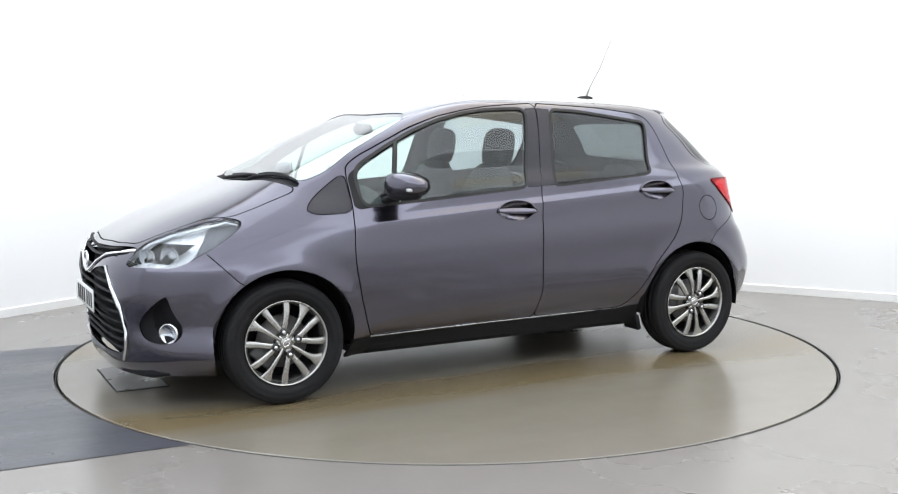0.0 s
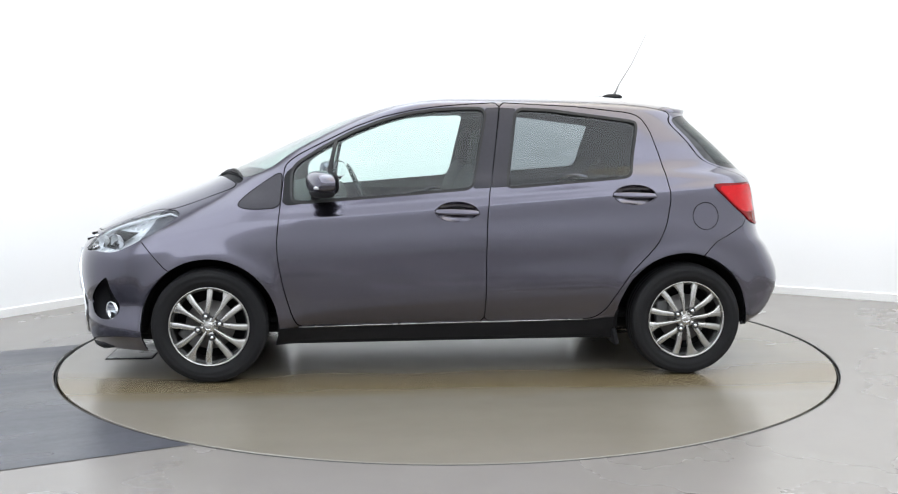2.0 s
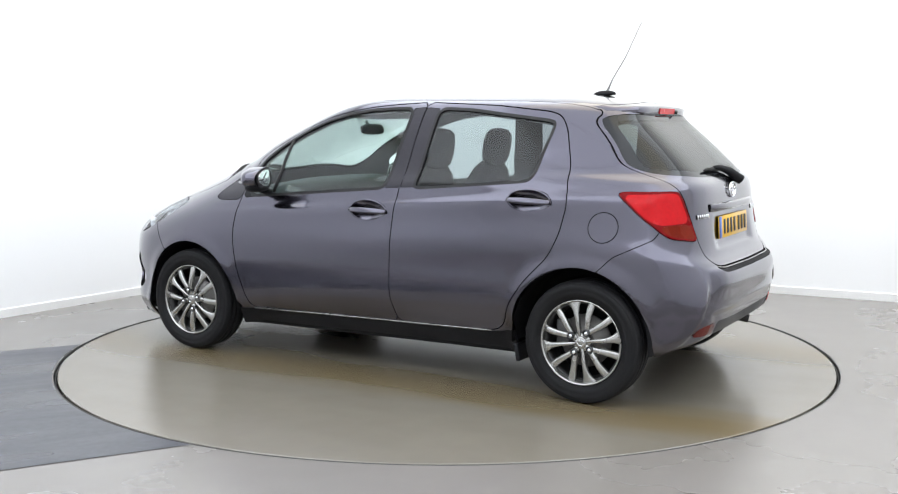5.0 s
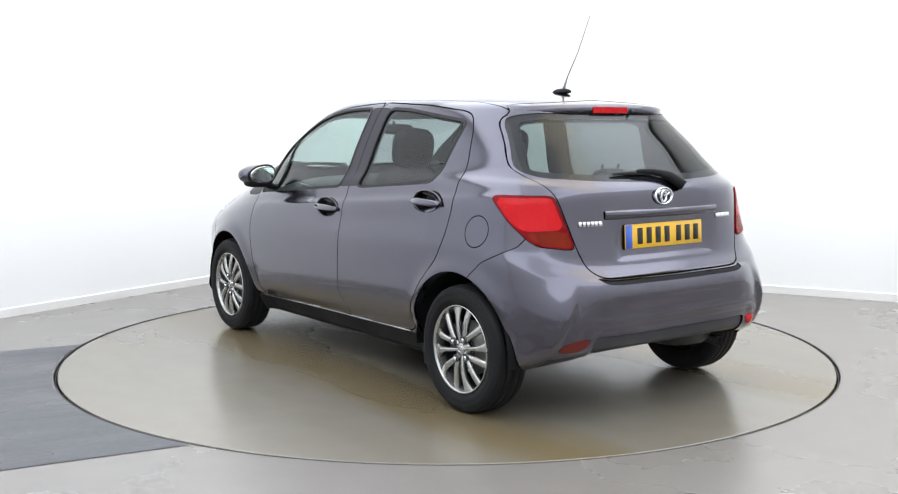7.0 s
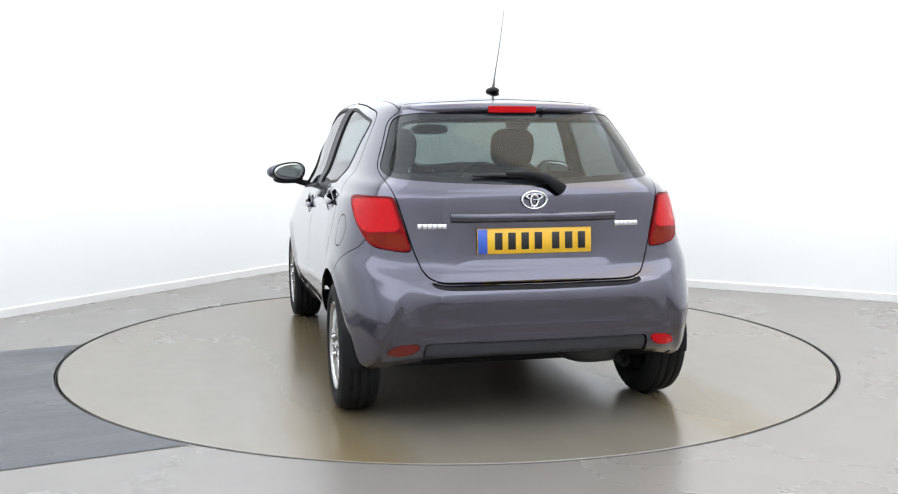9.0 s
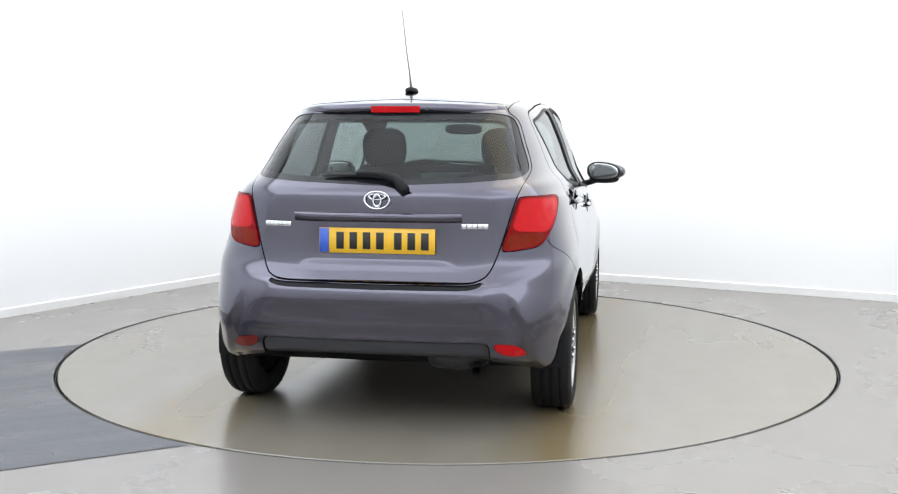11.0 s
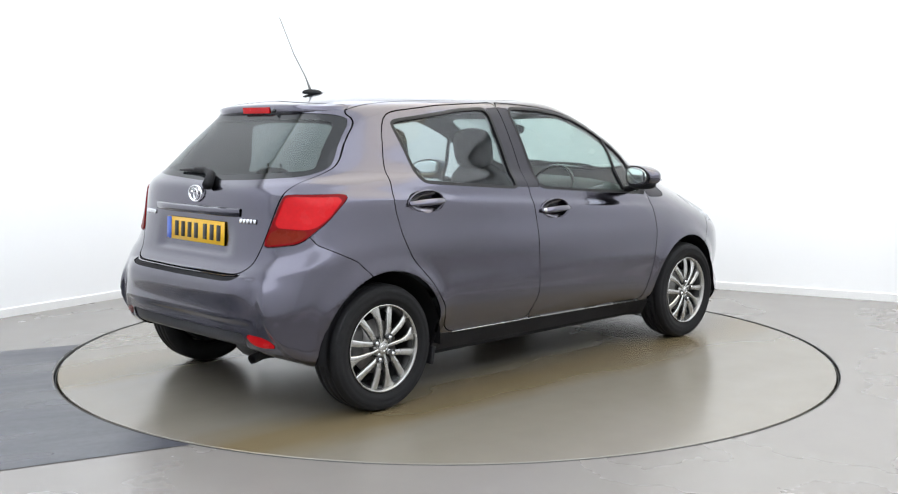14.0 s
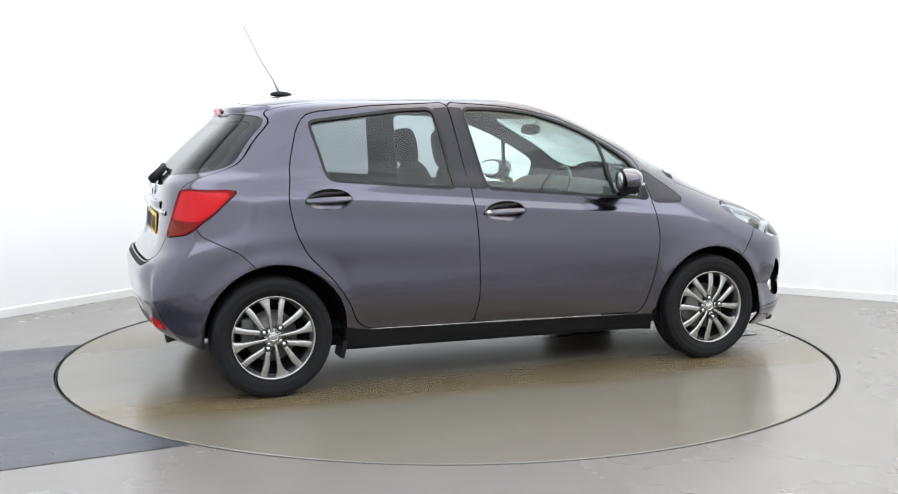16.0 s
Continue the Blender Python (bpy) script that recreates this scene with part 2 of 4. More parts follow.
def hall():
    plan = room_outline()
    n = len(plan)
    # floor: a sheet round the turntable's hole
    bm = bmesh.new()
    inner, outer = [], []
    for a in np.linspace(0, 2 * math.pi, 192, endpoint=False):
        d = Vector((math.cos(a), math.sin(a)))
        inner.append(bm.verts.new((*(d * (RADIUS + 0.004)), 0)))
        far = 30.0
        for i in range(n):
            p, q = plan[i], plan[(i + 1) % n]
            e = q - p
            den = d.x * e.y - d.y * e.x
            if abs(den) > 1e-9:
                k = (p.x * e.y - p.y * e.x) / den
                u = (p.x * d.y - p.y * d.x) / den
                if k > 0 and -1e-6 <= u <= 1 + 1e-6:
                    far = min(far, k)
        outer.append(bm.verts.new((*(d * (far + 0.02)), 0)))
    low = [bm.verts.new((v.co.x, v.co.y, -0.12)) for v in inner]
    for i in range(192):
        j = (i + 1) % 192
        bm.faces.new((inner[i], outer[i], outer[j], inner[j]))
        bm.faces.new((low[i], inner[i], inner[j], low[j]))
    floor = part("floor", bm, FLOOR_COAT, smooth=False)
    tagged(floor, "glossy grey coated concrete studio floor", "floor", kind="structure")
    bm = bmesh.new()
    cylinder(bm, RADIUS + 0.03, RADIUS + 0.03, 0.02, pose(0, 0, -0.13), 96)
    tagged(part("turntable_pit", bm, PIT, smooth=False), "dark pit under the turntable", "pit", kind="structure")
    # steel edge of the hole
    bm = bmesh.new()
    ring_pts = [(RADIUS + 0.002, -0.03), (RADIUS + 0.002, 0.002), (RADIUS + 0.0055, 0.002), (RADIUS + 0.0055, -0.03)]
    bm = lathe([(r, z) for r, z in ring_pts], 192, closed=True)
    bmesh.ops.transform(bm, matrix=pose(0, 0, 0, 90), verts=bm.verts)
    tagged(part("turntable_edge", bm, STEEL_EDGE), "thin dark steel edge round the turntable", "edge strip", kind="structure")
    # walls, one by one
    def wall(name, pts, label, mat=WALL_PAINT, thick=0.15):
        bm = bmesh.new()
        bot, top = [], []
        outs = []
        for i, p in enumerate(pts):
            q = pts[min(i + 1, len(pts) - 1)] - pts[max(i - 1, 0)]
            outs.append(Vector((-q.y, q.x)).normalized() * thick)
        for z, store in ((0, bot), (CEILING, top)):
            store.append([bm.verts.new((p.x, p.y, z)) for p in pts])
            store.append([bm.verts.new((p.x + o.x, p.y + o.y, z)) for p, o in zip(pts, outs)])
        for i in range(len(pts) - 1):
            for k, flip in ((0, False), (1, True)):
                f = (bot[k][i], bot[k][i + 1], top[k][i + 1], top[k][i])
                bm.faces.new(f[::-1] if flip else f)
            bm.faces.new((top[0][i], top[0][i + 1], top[1][i + 1], top[1][i]))
        bmesh.ops.recalc_face_normals(bm, faces=bm.faces)
        return tagged(part(name, bm, mat, smooth=len(pts) > 2), label, "wall", kind="structure")
    wall("wall_north", [plan[-1], *plan[:13], plan[13]], "plain white studio wall with a coved corner")
    wall("wall_east", [plan[13], plan[14]], "plain white hall wall", HALL_PAINT)
    wall("wall_south", [plan[14], plan[15]], "plain white hall wall", HALL_PAINT)
    # skirting along the coved wall
    bm = bmesh.new()
    run = [plan[-1], *plan[:13], plan[13]]
    prof = [(0.0, 0.0), (0.014, 0.0), (0.014, 0.056), (0.010, 0.062), (0.0, 0.063)]
    rows = []
    for i, p in enumerate(run):
        q = run[min(i + 1, len(run) - 1)] - run[max(i - 1, 0)]
        inn = Vector((q.y, -q.x)).normalized()
        rows.append([bm.verts.new((p.x + inn.x * o, p.y + inn.y * o, z)) for o, z in prof])
    for a, b in zip(rows, rows[1:]):
        for i in range(len(prof) - 1):
            bm.faces.new((a[i], b[i], b[i + 1], a[i + 1]))
    bmesh.ops.recalc_face_normals(bm, faces=bm.faces)
    tagged(part("baseboard", bm, TRIM_PAINT, smooth=False), "low white skirting board along the wall", "skirting", kind="structure")
    # ceiling
    bm = bmesh.new()
    for z in (CEILING, CEILING + 0.12):
        bm.faces.new([bm.verts.new((p.x, p.y, z)) for p in plan])
    tagged(part("ceiling", bm, CEILING_PAINT, smooth=False), "warm tan boarded ceiling", "ceiling", kind="structure")
    # darker lane that leads onto the turntable
    d, nrm = Vector((0.893, 0.450)), Vector((-0.450, 0.893))
    bm = bmesh.new()
    near, far = [], []
    for o in np.linspace(-1.27, 1.055, 40):
        x = -math.sqrt((RADIUS + 0.012) ** 2 - o * o)
        near.append(bm.verts.new((*(d * x + nrm * o), 0.003)))
        far.append(bm.verts.new((*(d * -4.25 + nrm * o), 0.003)))
    for i in range(39):
        bm.faces.new((far[i], near[i], near[i + 1], far[i + 1]))
    bmesh.ops.recalc_face_normals(bm, faces=bm.faces)
    tagged(part("drive_lane", bm, LANE_COAT, smooth=False), "dark blue-grey painted lane leading to the turntable", "floor lane", kind="structure")


def ceiling_light(x, y):
    thing = tagged(new("ceiling_light"), "long white ceiling light panel with glowing diffuser", "ceiling light", "ceiling light panels")
    w, h = PANEL_SIZE
    bm = bmesh.new()
    for sx, sy, px, py in ((w, 0.02, 0, h / 2 - 0.01), (w, 0.02, 0, 0.01 - h / 2), (0.02, h - 0.04, w / 2 - 0.01, 0), (0.02, h - 0.04, 0.01 - w / 2, 0)):
        box(bm, (sx, sy, 0.07), pose(px, py, 0), 0.006, 1)
    part("frame", bm, ALUMINIUM, thing, smooth=False)
    bm = bmesh.new()
    box(bm, (w - 0.05, h - 0.05, 0.02), pose(0, 0, 0.02), 0.0)
    part("diffuser", bm, LAMP_FACE, thing, smooth=False)
    thing.matrix_basis = pose(x, y, CEILING - 0.038, 0, 0, PANEL_TURN)
    return thing


hall()
first = ceiling_light(*PANELS[0][:2])
for x, y, _ in PANELS[1:]:
    copy_thing(first, pose(x, y, CEILING - 0.038, 0, 0, PANEL_TURN))


def turntable():
    thing = tagged(new("turntable"), "round greige-coated turntable set flush in the floor", "turntable")
    bm = lathe([(0.0005, 0), (0.6, 0), (1.2, 0), (1.8, 0), (RADIUS - 0.019, 0), (RADIUS - 0.016, -0.003), (RADIUS - 0.016, -0.1)], 192)
    bmesh.ops.transform(bm, matrix=pose(0, 0, 0, 90), verts=bm.verts)
    for f in bm.faces:
        if f.calc_center_median().z > -0.001 and f.normal.z < 0:
            f.normal_flip()
    part("deck", bm, TABLE_COAT, thing, smooth=False)
    bm = lathe([(RADIUS - 0.008, -0.012), (RADIUS - 0.003, -0.012), (RADIUS - 0.003, -0.06), (RADIUS - 0.008, -0.06)], 192, closed=True)
    bmesh.ops.transform(bm, matrix=pose(0, 0, 0, 90), verts=bm.verts)
    part("edge_band", bm, STEEL_EDGE, thing, "dark steel edge band")
    # flat access cover let into the deck
    bm = bmesh.new()
    box(bm, (0.266, 0.562, 0.004), pose(1.842, -0.088, 0.0005), 0.0)
    cover = part("cover_rim", bm, PIT, thing, "dark joint round the access cover", smooth=False)
    bm = bmesh.new()
    box(bm, (0.252, 0.548, 0.008), pose(1.842, -0.088, 0.002), 0.002, 1)
    part("cover_plate", bm, COVER_STEEL, cover, "grey steel access cover", smooth=False)
    return thing


table = turntable()


# ---- car body surface: waterline rings ----
def pchip(xs, ys, x):
    """Monotone cubic through (xs, ys), at x; xs ascending."""
    xs, ys = np.asarray(xs, float), np.asarray(ys, float)
    h, d = np.diff(xs), np.diff(ys) / np.diff(xs)
    m = np.zeros(len(xs))
    m[0], m[-1] = d[0], d[-1]
    for i in range(1, len(xs) - 1):
        if d[i - 1] * d[i] > 0:
            w1, w2 = 2 * h[i] + h[i - 1], h[i] + 2 * h[i - 1]
            m[i] = (w1 + w2) / (w1 / d[i - 1] + w2 / d[i])
    k = np.clip(np.searchsorted(xs, x) - 1, 0, len(xs) - 2)
    t = np.clip((x - xs[k]) / h[k], 0, 1)
    return ((1 + 2 * t) * (1 - t) ** 2 * ys[k] + t * (1 - t) ** 2 * h[k] * m[k]
            + t * t * (3 - 2 * t) * ys[k + 1] + t * t * (t - 1) * h[k] * m[k + 1])


# level, front tip x and z, rear tip x and z, half width, corner powers front and rear, taper front and rear
FRONT_X = (1.972, 1.985, 2.008, 2.022, 2.012, 1.965, 1.75, 1.42, 1.18, 0.82, 0.49, 0.31, 0.05, -0.15)
FRONT_Z = (0.160, 0.22, 0.38, 0.52, 0.640, 0.735, 0.866, 0.985, 1.088, 1.256, 1.388, 1.440, 1.486, 1.508)
REAR_X = (-1.805, -1.835, -1.850, -1.842, -1.808, -1.765, -1.735, -1.72, -1.665, -1.505, -1.375, -1.345, -1.20, -0.95)
REAR_Z = (0.325, 0.345, 0.430, 0.57, 0.655, 0.710, 0.860, 1.020, 1.085, 1.245, 1.367, 1.418, 1.464, 1.501)
WIDTH = (0.722, 0.766, 0.830, 0.848, 0.847, 0.829, 0.808, 0.783, 0.742, 0.690, 0.622, 0.575, 0.400, 0.0)
POW_F = (3.4, 3.5, 3.6, 3.6, 3.6, 3.4, 3.2, 3.4, 4.4, 4.6, 4.6, 4.2, 3.4, 2.6)
POW_R = (4.4, 4.5, 4.7, 4.7, 4.7, 4.5, 4.8, 5.3, 5.8, 6.2, 6.2, 5.6, 4.0, 2.6)
MID_F = (0.9, 0.9, 0.9, 0.9, 0.9, 0.85, 0.65, 0.35, 0.0, 0.0, 0.0, 0.0, -0.2, -0.45)
MID_R = (-1.0, -1.0, -1.0, -1.0, -1.0, -1.0, -0.85, -0.65, -0.4, -0.2, -0.1, -0.1, -0.2, -0.55)
TAPER_F = (0.012, 0.010, 0.008, 0.008, 0.010, 0.018, 0.034, 0.045, 0.055, 0.06, 0.05, 0.04, 0.02, 0.0)
TAPER_R = (0.006, 0.006, 0.006, 0.008, 0.008, 0.010, 0.014, 0.025, 0.038, 0.044, 0.048, 0.05, 0.02, 0.0)
# heights of each level along the side, at these x
SIDE_X = (1.60, 0.95, 0.0, -0.95, -1.55)
SIDE_Z = ((0.165, 0.176, 0.180, 0.186, 0.245), (0.24, 0.25, 0.255, 0.265, 0.285), (0.40, 0.42, 0.43, 0.44, 0.43),
          (0.53, 0.56, 0.58, 0.59, 0.58), (0.64, 0.69, 0.72, 0.74, 0.70), (0.745, 0.80, 0.84, 0.86, 0.80),
          (0.855, 0.885, 0.91, 0.955, 0.95), (0.915, 0.965, 1.0, 1.06, 1.05), (0.97, 1.06, 1.075, 1.12, 1.10),
          (1.10, 1.22, 1.24, 1.25, 1.245), (1.24, 1.365, 1.402, 1.388, 1.37), (1.30, 1.415, 1.450, 1.434, 1.413),
          (1.36, 1.460, 1.488, 1.478, 1.460), (1.40, 1.482, 1.511, 1.502, 1.478))
ARCHES = ((1.252, 0.300, 0.351), (-1.232, 0.303, 0.356))


def ring(values, nu):
    """One waterline of the left half, from the nose to the tail."""
    xf, zf, xr, zr, w, pf, pr, tf, tr, mf, mr, *sz = values
    a = np.linspace(0, math.pi / 2, 240)
    fx, fy = np.cos(a) ** (2 / pf), np.sin(a) ** (2 / pf)
    rx, ry = np.cos(a) ** (2 / pr), np.sin(a) ** (2 / pr)
    x = np.concatenate([mf + (xf - mf) * fx, (mr + (xr - mr) * rx)[::-1]])
    y = np.concatenate([w * fy, (w * ry)[::-1]])
    y = y * (1 - np.where(x > 0, tf, tr) * x * x)
    ks = [(xr, zr)] + [(px, pz) for px, pz in zip(SIDE_X[::-1], sz[::-1]) if xr + 0.06 < px < xf - 0.06] + [(xf, zf)]
    z = pchip([k[0] for k in ks], [k[1] for k in ks], x)
    s = np.concatenate([[0], np.cumsum(np.hypot(np.diff(x), np.diff(y)) + 1e-6)])
    u = np.linspace(0, s[-1], nu)
    return np.stack([np.interp(u, s, x), np.interp(u, s, y), np.interp(u, s, z)], -1)


def ease(t):
    t = np.clip(t, 0, 1)
    return t * t * (3 - 2 * t)


def body_surface(nu=250, nv=160):
    rows = np.array([FRONT_X, FRONT_Z, REAR_X, REAR_Z, WIDTH, POW_F, POW_R, TAPER_F, TAPER_R, MID_F, MID_R] + [list(c) for c in zip(*SIDE_Z)])
    lv = np.arange(rows.shape[1])
    at = np.linspace(0, rows.shape[1] - 1, nv)
    dense = np.array([pchip(lv, r, at) for r in rows])
    P = np.array([ring(dense[:, j], nu) for j in range(nv)])
    for k in range(46):  # fair the surface, the bonnet most
        soft = 0.25 * P[:-2] + 0.5 * P[1:-1] + 0.25 * P[2:]
        bonnet = (np.clip((P[1:-1, :, 0] - 1.0) / 0.2, 0, 1) * np.clip((P[1:-1, :, 2] - 0.74) / 0.08, 0, 1))[..., None]
        P[1:-1] += (soft - P[1:-1]) * (1.0 if k < 10 else bonnet)
    x, y, z = P[..., 0], P[..., 1], P[..., 2]
    side = np.clip((y - 0.45) / 0.2, 0, 1)
    for cx, cz, r in ARCHES:  # flared arch lips
        d = np.hypot(x - cx, z - cz)
        y += side * 0.014 * np.exp(-((d - r) / 0.05) ** 2)
    d = z - (0.305 + 0.160 * np.clip((0.82 - x) / 1.6, 1e-6, 1) ** 0.45)  # rising crease low on the doors
    in_doors = ease((0.96 - x) / 0.14) * ease((x + 0.96) / 0.14)
    under = -0.008 * np.log1p(np.exp(np.clip(-d / 0.008, -40, 40)))
    y += side * in_doors * (0.013 * np.exp(-(np.maximum(d, 0) / 0.10) ** 2) + 0.32 * np.maximum(under, -0.13))
    d = z - (0.868 + (0.5 - x) * 0.07)  # shoulder line
    y += side * np.clip((1.2 - x) / 0.6, 0, 1) * 0.010 * np.where(d > 0, np.exp(-(d / 0.022) ** 2), np.exp(-(d / 0.075) ** 2))
    y *= 1 + np.where(x > 0, 0.15, 0.075) * ease((np.abs(x) - 1.40) / 0.22) * ease((0.42 - z) / 0.20)  # bumper corners stay upright
    tail = ease((x + 1.42) / -0.22)
    x -= 0.020 * ease((0.60 - y) / 0.16) * tail * ease((0.664 - z) / 0.02) * ease((z - 0.48) / 0.14)
    fold = ease((y - 0.575 - (0.62 - z) * 0.32) / 0.045)  # folded bumper corners
    x -= 0.032 * fold * ease((x + 1.40) / -0.36) * ease((0.66 - z) / 0.18)
    x += 0.014 * ease((0.60 - y) / 0.08) * tail * ease((0.465 - z) / 0.03)  # tucked-in lower bumper
    x += 0.013 * ease((0.36 - y) / 0.10) * tail * ease((z - 0.722) / 0.016) * ease((0.93 - z) / 0.16)  # hollow for the plate
    P[:, 0, 1] = P[:, -1, 1] = 0
    V = P.reshape(-1, 3)
    i = np.arange(nv - 1)[:, None] * nu + np.arange(nu - 1)[None]
    a, b, c, d = i.ravel(), (i + 1).ravel(), (i + nu + 1).ravel(), (i + nu).ravel()
    return V, np.concatenate([np.stack([a, b, c], -1), np.stack([a, c, d], -1)])


# ---- cutting the body into panels ----
def smooth_outline(pts, times=2):
    """Rounds the outline's corners off, by a few centimetres at most."""
    p = np.array(pts, float)
    for k in range(times):
        out = []
        for i in range(len(p)):
            for q in (p[i - 1], p[(i + 1) % len(p)]):
                e = q - p[i]
                n = math.hypot(*e)
                out.append(p[i] + e * min(0.25, (0.022, 0.009)[k] / (n + 1e-9)))
        p = np.array(out)
    return p


def inside(poly, a, b):
    """Signed distance of the points (a, b) to the outline, positive inside."""
    p, q = np.asarray(poly, float), np.roll(np.asarray(poly, float), -1, 0)
    best, odd = np.full(len(a), 1e9), np.zeros(len(a), bool)
    for (x0, y0), (x1, y1) in zip(p, q):
        dx, dy = x1 - x0, y1 - y0
        t = np.clip(((a - x0) * dx + (b - y0) * dy) / (dx * dx + dy * dy + 1e-12), 0, 1)
        best = np.minimum(best, np.hypot(a - x0 - t * dx, b - y0 - t * dy))
        cross = (y0 > b) != (y1 > b)
        odd ^= cross & (a < (x1 - x0) * (b - y0) / (y1 - y0 + 1e-15) + x0)
    return np.where(odd, best, -best)


def split(V, F, field):
    """Cuts the triangles along field = 0. Returns all points, the triangles inside and those outside."""
    s = np.array(field, float)
    s[np.abs(s) < 4e-4] = 4e-4
    pos = s > 0
    cnt = pos[F].sum(1)
    ins, outs = [F[cnt == 3]], [F[cnt == 0]]
    extra, made = [], {}

    def cut(i, j):
        key = (min(i, j), max(i, j))
        if key not in made:
            t = s[key[0]] / (s[key[0]] - s[key[1]])
            made[key] = len(V) + len(extra)
            extra.append(V[key[0]] * (1 - t) + V[key[1]] * t)
        return made[key]
    fi, fo = [], []
    for k in np.nonzero((cnt == 1) | (cnt == 2))[0]:
        tri = F[k]
        lone = pos[tri] if cnt[k] == 1 else ~pos[tri]
        r = int(np.argmax(lone))
        a, b, c = int(tri[r]), int(tri[(r + 1) % 3]), int(tri[(r + 2) % 3])
        ab, ac = cut(a, b), cut(a, c)
        one, two = [(a, ab, ac)], [(ab, b, c), (ab, c, ac)]
        if cnt[k] == 1:
            fi += one
            fo += two
        else:
            fi += two
            fo += one
    V = np.concatenate([V, np.array(extra).reshape(-1, 3)])
    F_in = np.concatenate(ins + [np.array(fi, int).reshape(-1, 3)])
    F_out = np.concatenate(outs + [np.array(fo, int).reshape(-1, 3)])
    return V, F_in, F_out


class Skin:
    """What is left of the body surface while panels are cut out of it."""

    def __init__(self, V, F):
        self.V, self.F = V, F

    def take(self, field, gap=0.0):
        """Cuts out the piece where field(V) > 0, with a joint of that half width round it."""
        half = gap if callable(gap) else (lambda V: gap)
        V, a, b = split(self.V, self.F, field(self.V) - half(self.V))
        piece = (V, a)
        if gap:
            V, _, b = split(V, b, field(V) + half(V))
        self.V, self.F = V, b
        return piece


def panel_mesh(name, piece, mirrored=False, both=False, shift=0.0, thick=0.0):
    """The piece as a mesh, with its cut edges folded inwards by thick metres."""
    V, F = piece
    used, inv = np.unique(F, return_inverse=True)
    v, f = V[used].copy(), inv.reshape(-1, 3)
    n = np.zeros_like(v)
    fn = np.cross(v[f[:, 1]] - v[f[:, 0]], v[f[:, 2]] - v[f[:, 0]])
    for k in range(3):
        np.add.at(n, f[:, k], fn)
    n /= np.linalg.norm(n, axis=1, keepdims=True) + 1e-12
    v = v + n * shift
    if thick:
        e = np.concatenate([f[:, [0, 1]], f[:, [1, 2]], f[:, [2, 0]]])
        key = np.sort(e, 1)
        _, first_at, count = np.unique(key, axis=0, return_index=True, return_counts=True)
        rim = e[first_at[count == 1]]
        if both:
            rim = rim[(v[rim, 1] > 1e-4).any(1)]
        m, r = len(v), len(rim)
        a, b = v[rim[:, 0]], v[rim[:, 1]]
        v = np.concatenate([v, a, b, b - n[rim[:, 1]] * thick, a - n[rim[:, 0]] * thick])
        i = np.arange(r)
        f = np.concatenate([f, np.stack([m + i, m + 3 * r + i, m + 2 * r + i], -1), np.stack([m + i, m + 2 * r + i, m + r + i], -1)])
        split_at = len(F)
    else:
        split_at = len(f)
    if mirrored:
        v, f = v * [1, -1, 1], f[:, ::-1]
    parts_f = [(v, f[:split_at])] + ([(v, f[split_at:])] if thick else [])
    bm = bmesh.new()
    for pv, pf in parts_f:
        if both:
            pf = np.concatenate([pf, pf[:, ::-1] + len(pv)])
            pv = np.concatenate([pv, pv * [1, -1, 1]])
        keep, back = np.unique(pf, return_inverse=True)
        me = bpy.data.meshes.new("piece")
        me.from_pydata(pv[keep].tolist(), [], back.reshape(-1, 3).tolist())
        one = bmesh.new()
        one.from_mesh(me)
        bmesh.ops.remove_doubles(one, verts=one.verts, dist=2e-4)
        one.to_mesh(me)
        one.free()
        bm.from_mesh(me)
        bpy.data.meshes.remove(me)
    me = bpy.data.meshes.new(name)
    bm.to_mesh(me)
    bm.free()
    return me


def panel(name, piece, mat, parent, label="", mirrored=False, both=False, shift=0.0, thick=0.010):
    return part_mesh(name, panel_mesh(name, piece, mirrored, both, shift, thick), mat, parent, label)


def by_side(pts, rounds=2, y_min=0.35):
    o = smooth_outline(pts, rounds)
    return lambda V: np.minimum(inside(o, V[:, 0], V[:, 2]), V[:, 1] - y_min)


def by_top(pts, rounds=2, z_min=0.6):
    o = smooth_outline(pts, rounds)
    return lambda V: np.minimum(inside(o, V[:, 0], V[:, 1]), V[:, 2] - z_min)


def by_rear(pts, rounds=2, x_max=-1.1):
    o = smooth_outline(pts, rounds)
    return lambda V: np.minimum(inside(o, V[:, 1], V[:, 2]), x_max - V[:, 0])


def by_front(pts, rounds=2, x_min=1.3):
    o = smooth_outline(pts, rounds)
    return lambda V: np.minimum(inside(o, V[:, 1], V[:, 2]), V[:, 0] - x_min)


def by_tail_corner(pts, rounds=2):
    o = smooth_outline(pts, rounds)
    return lambda V: np.minimum(inside(o, (-V[:, 0] - V[:, 1]) / 1.41421, V[:, 2]), -1.2 - V[:, 0])


def by_nose_corner(pts, rounds=2):
    o = smooth_outline(pts, rounds)
    return lambda V: np.minimum(inside(o, (V[:, 0] - V[:, 1]) / 1.41421, V[:, 2]), np.minimum(V[:, 0] - 1.2, V[:, 1] - 0.2))


def grown(field, by):
    return lambda V: field(V) + by


car = tagged(new("car"), "dark grey-violet metallic five-door hatchback parked on the turntable", "car")

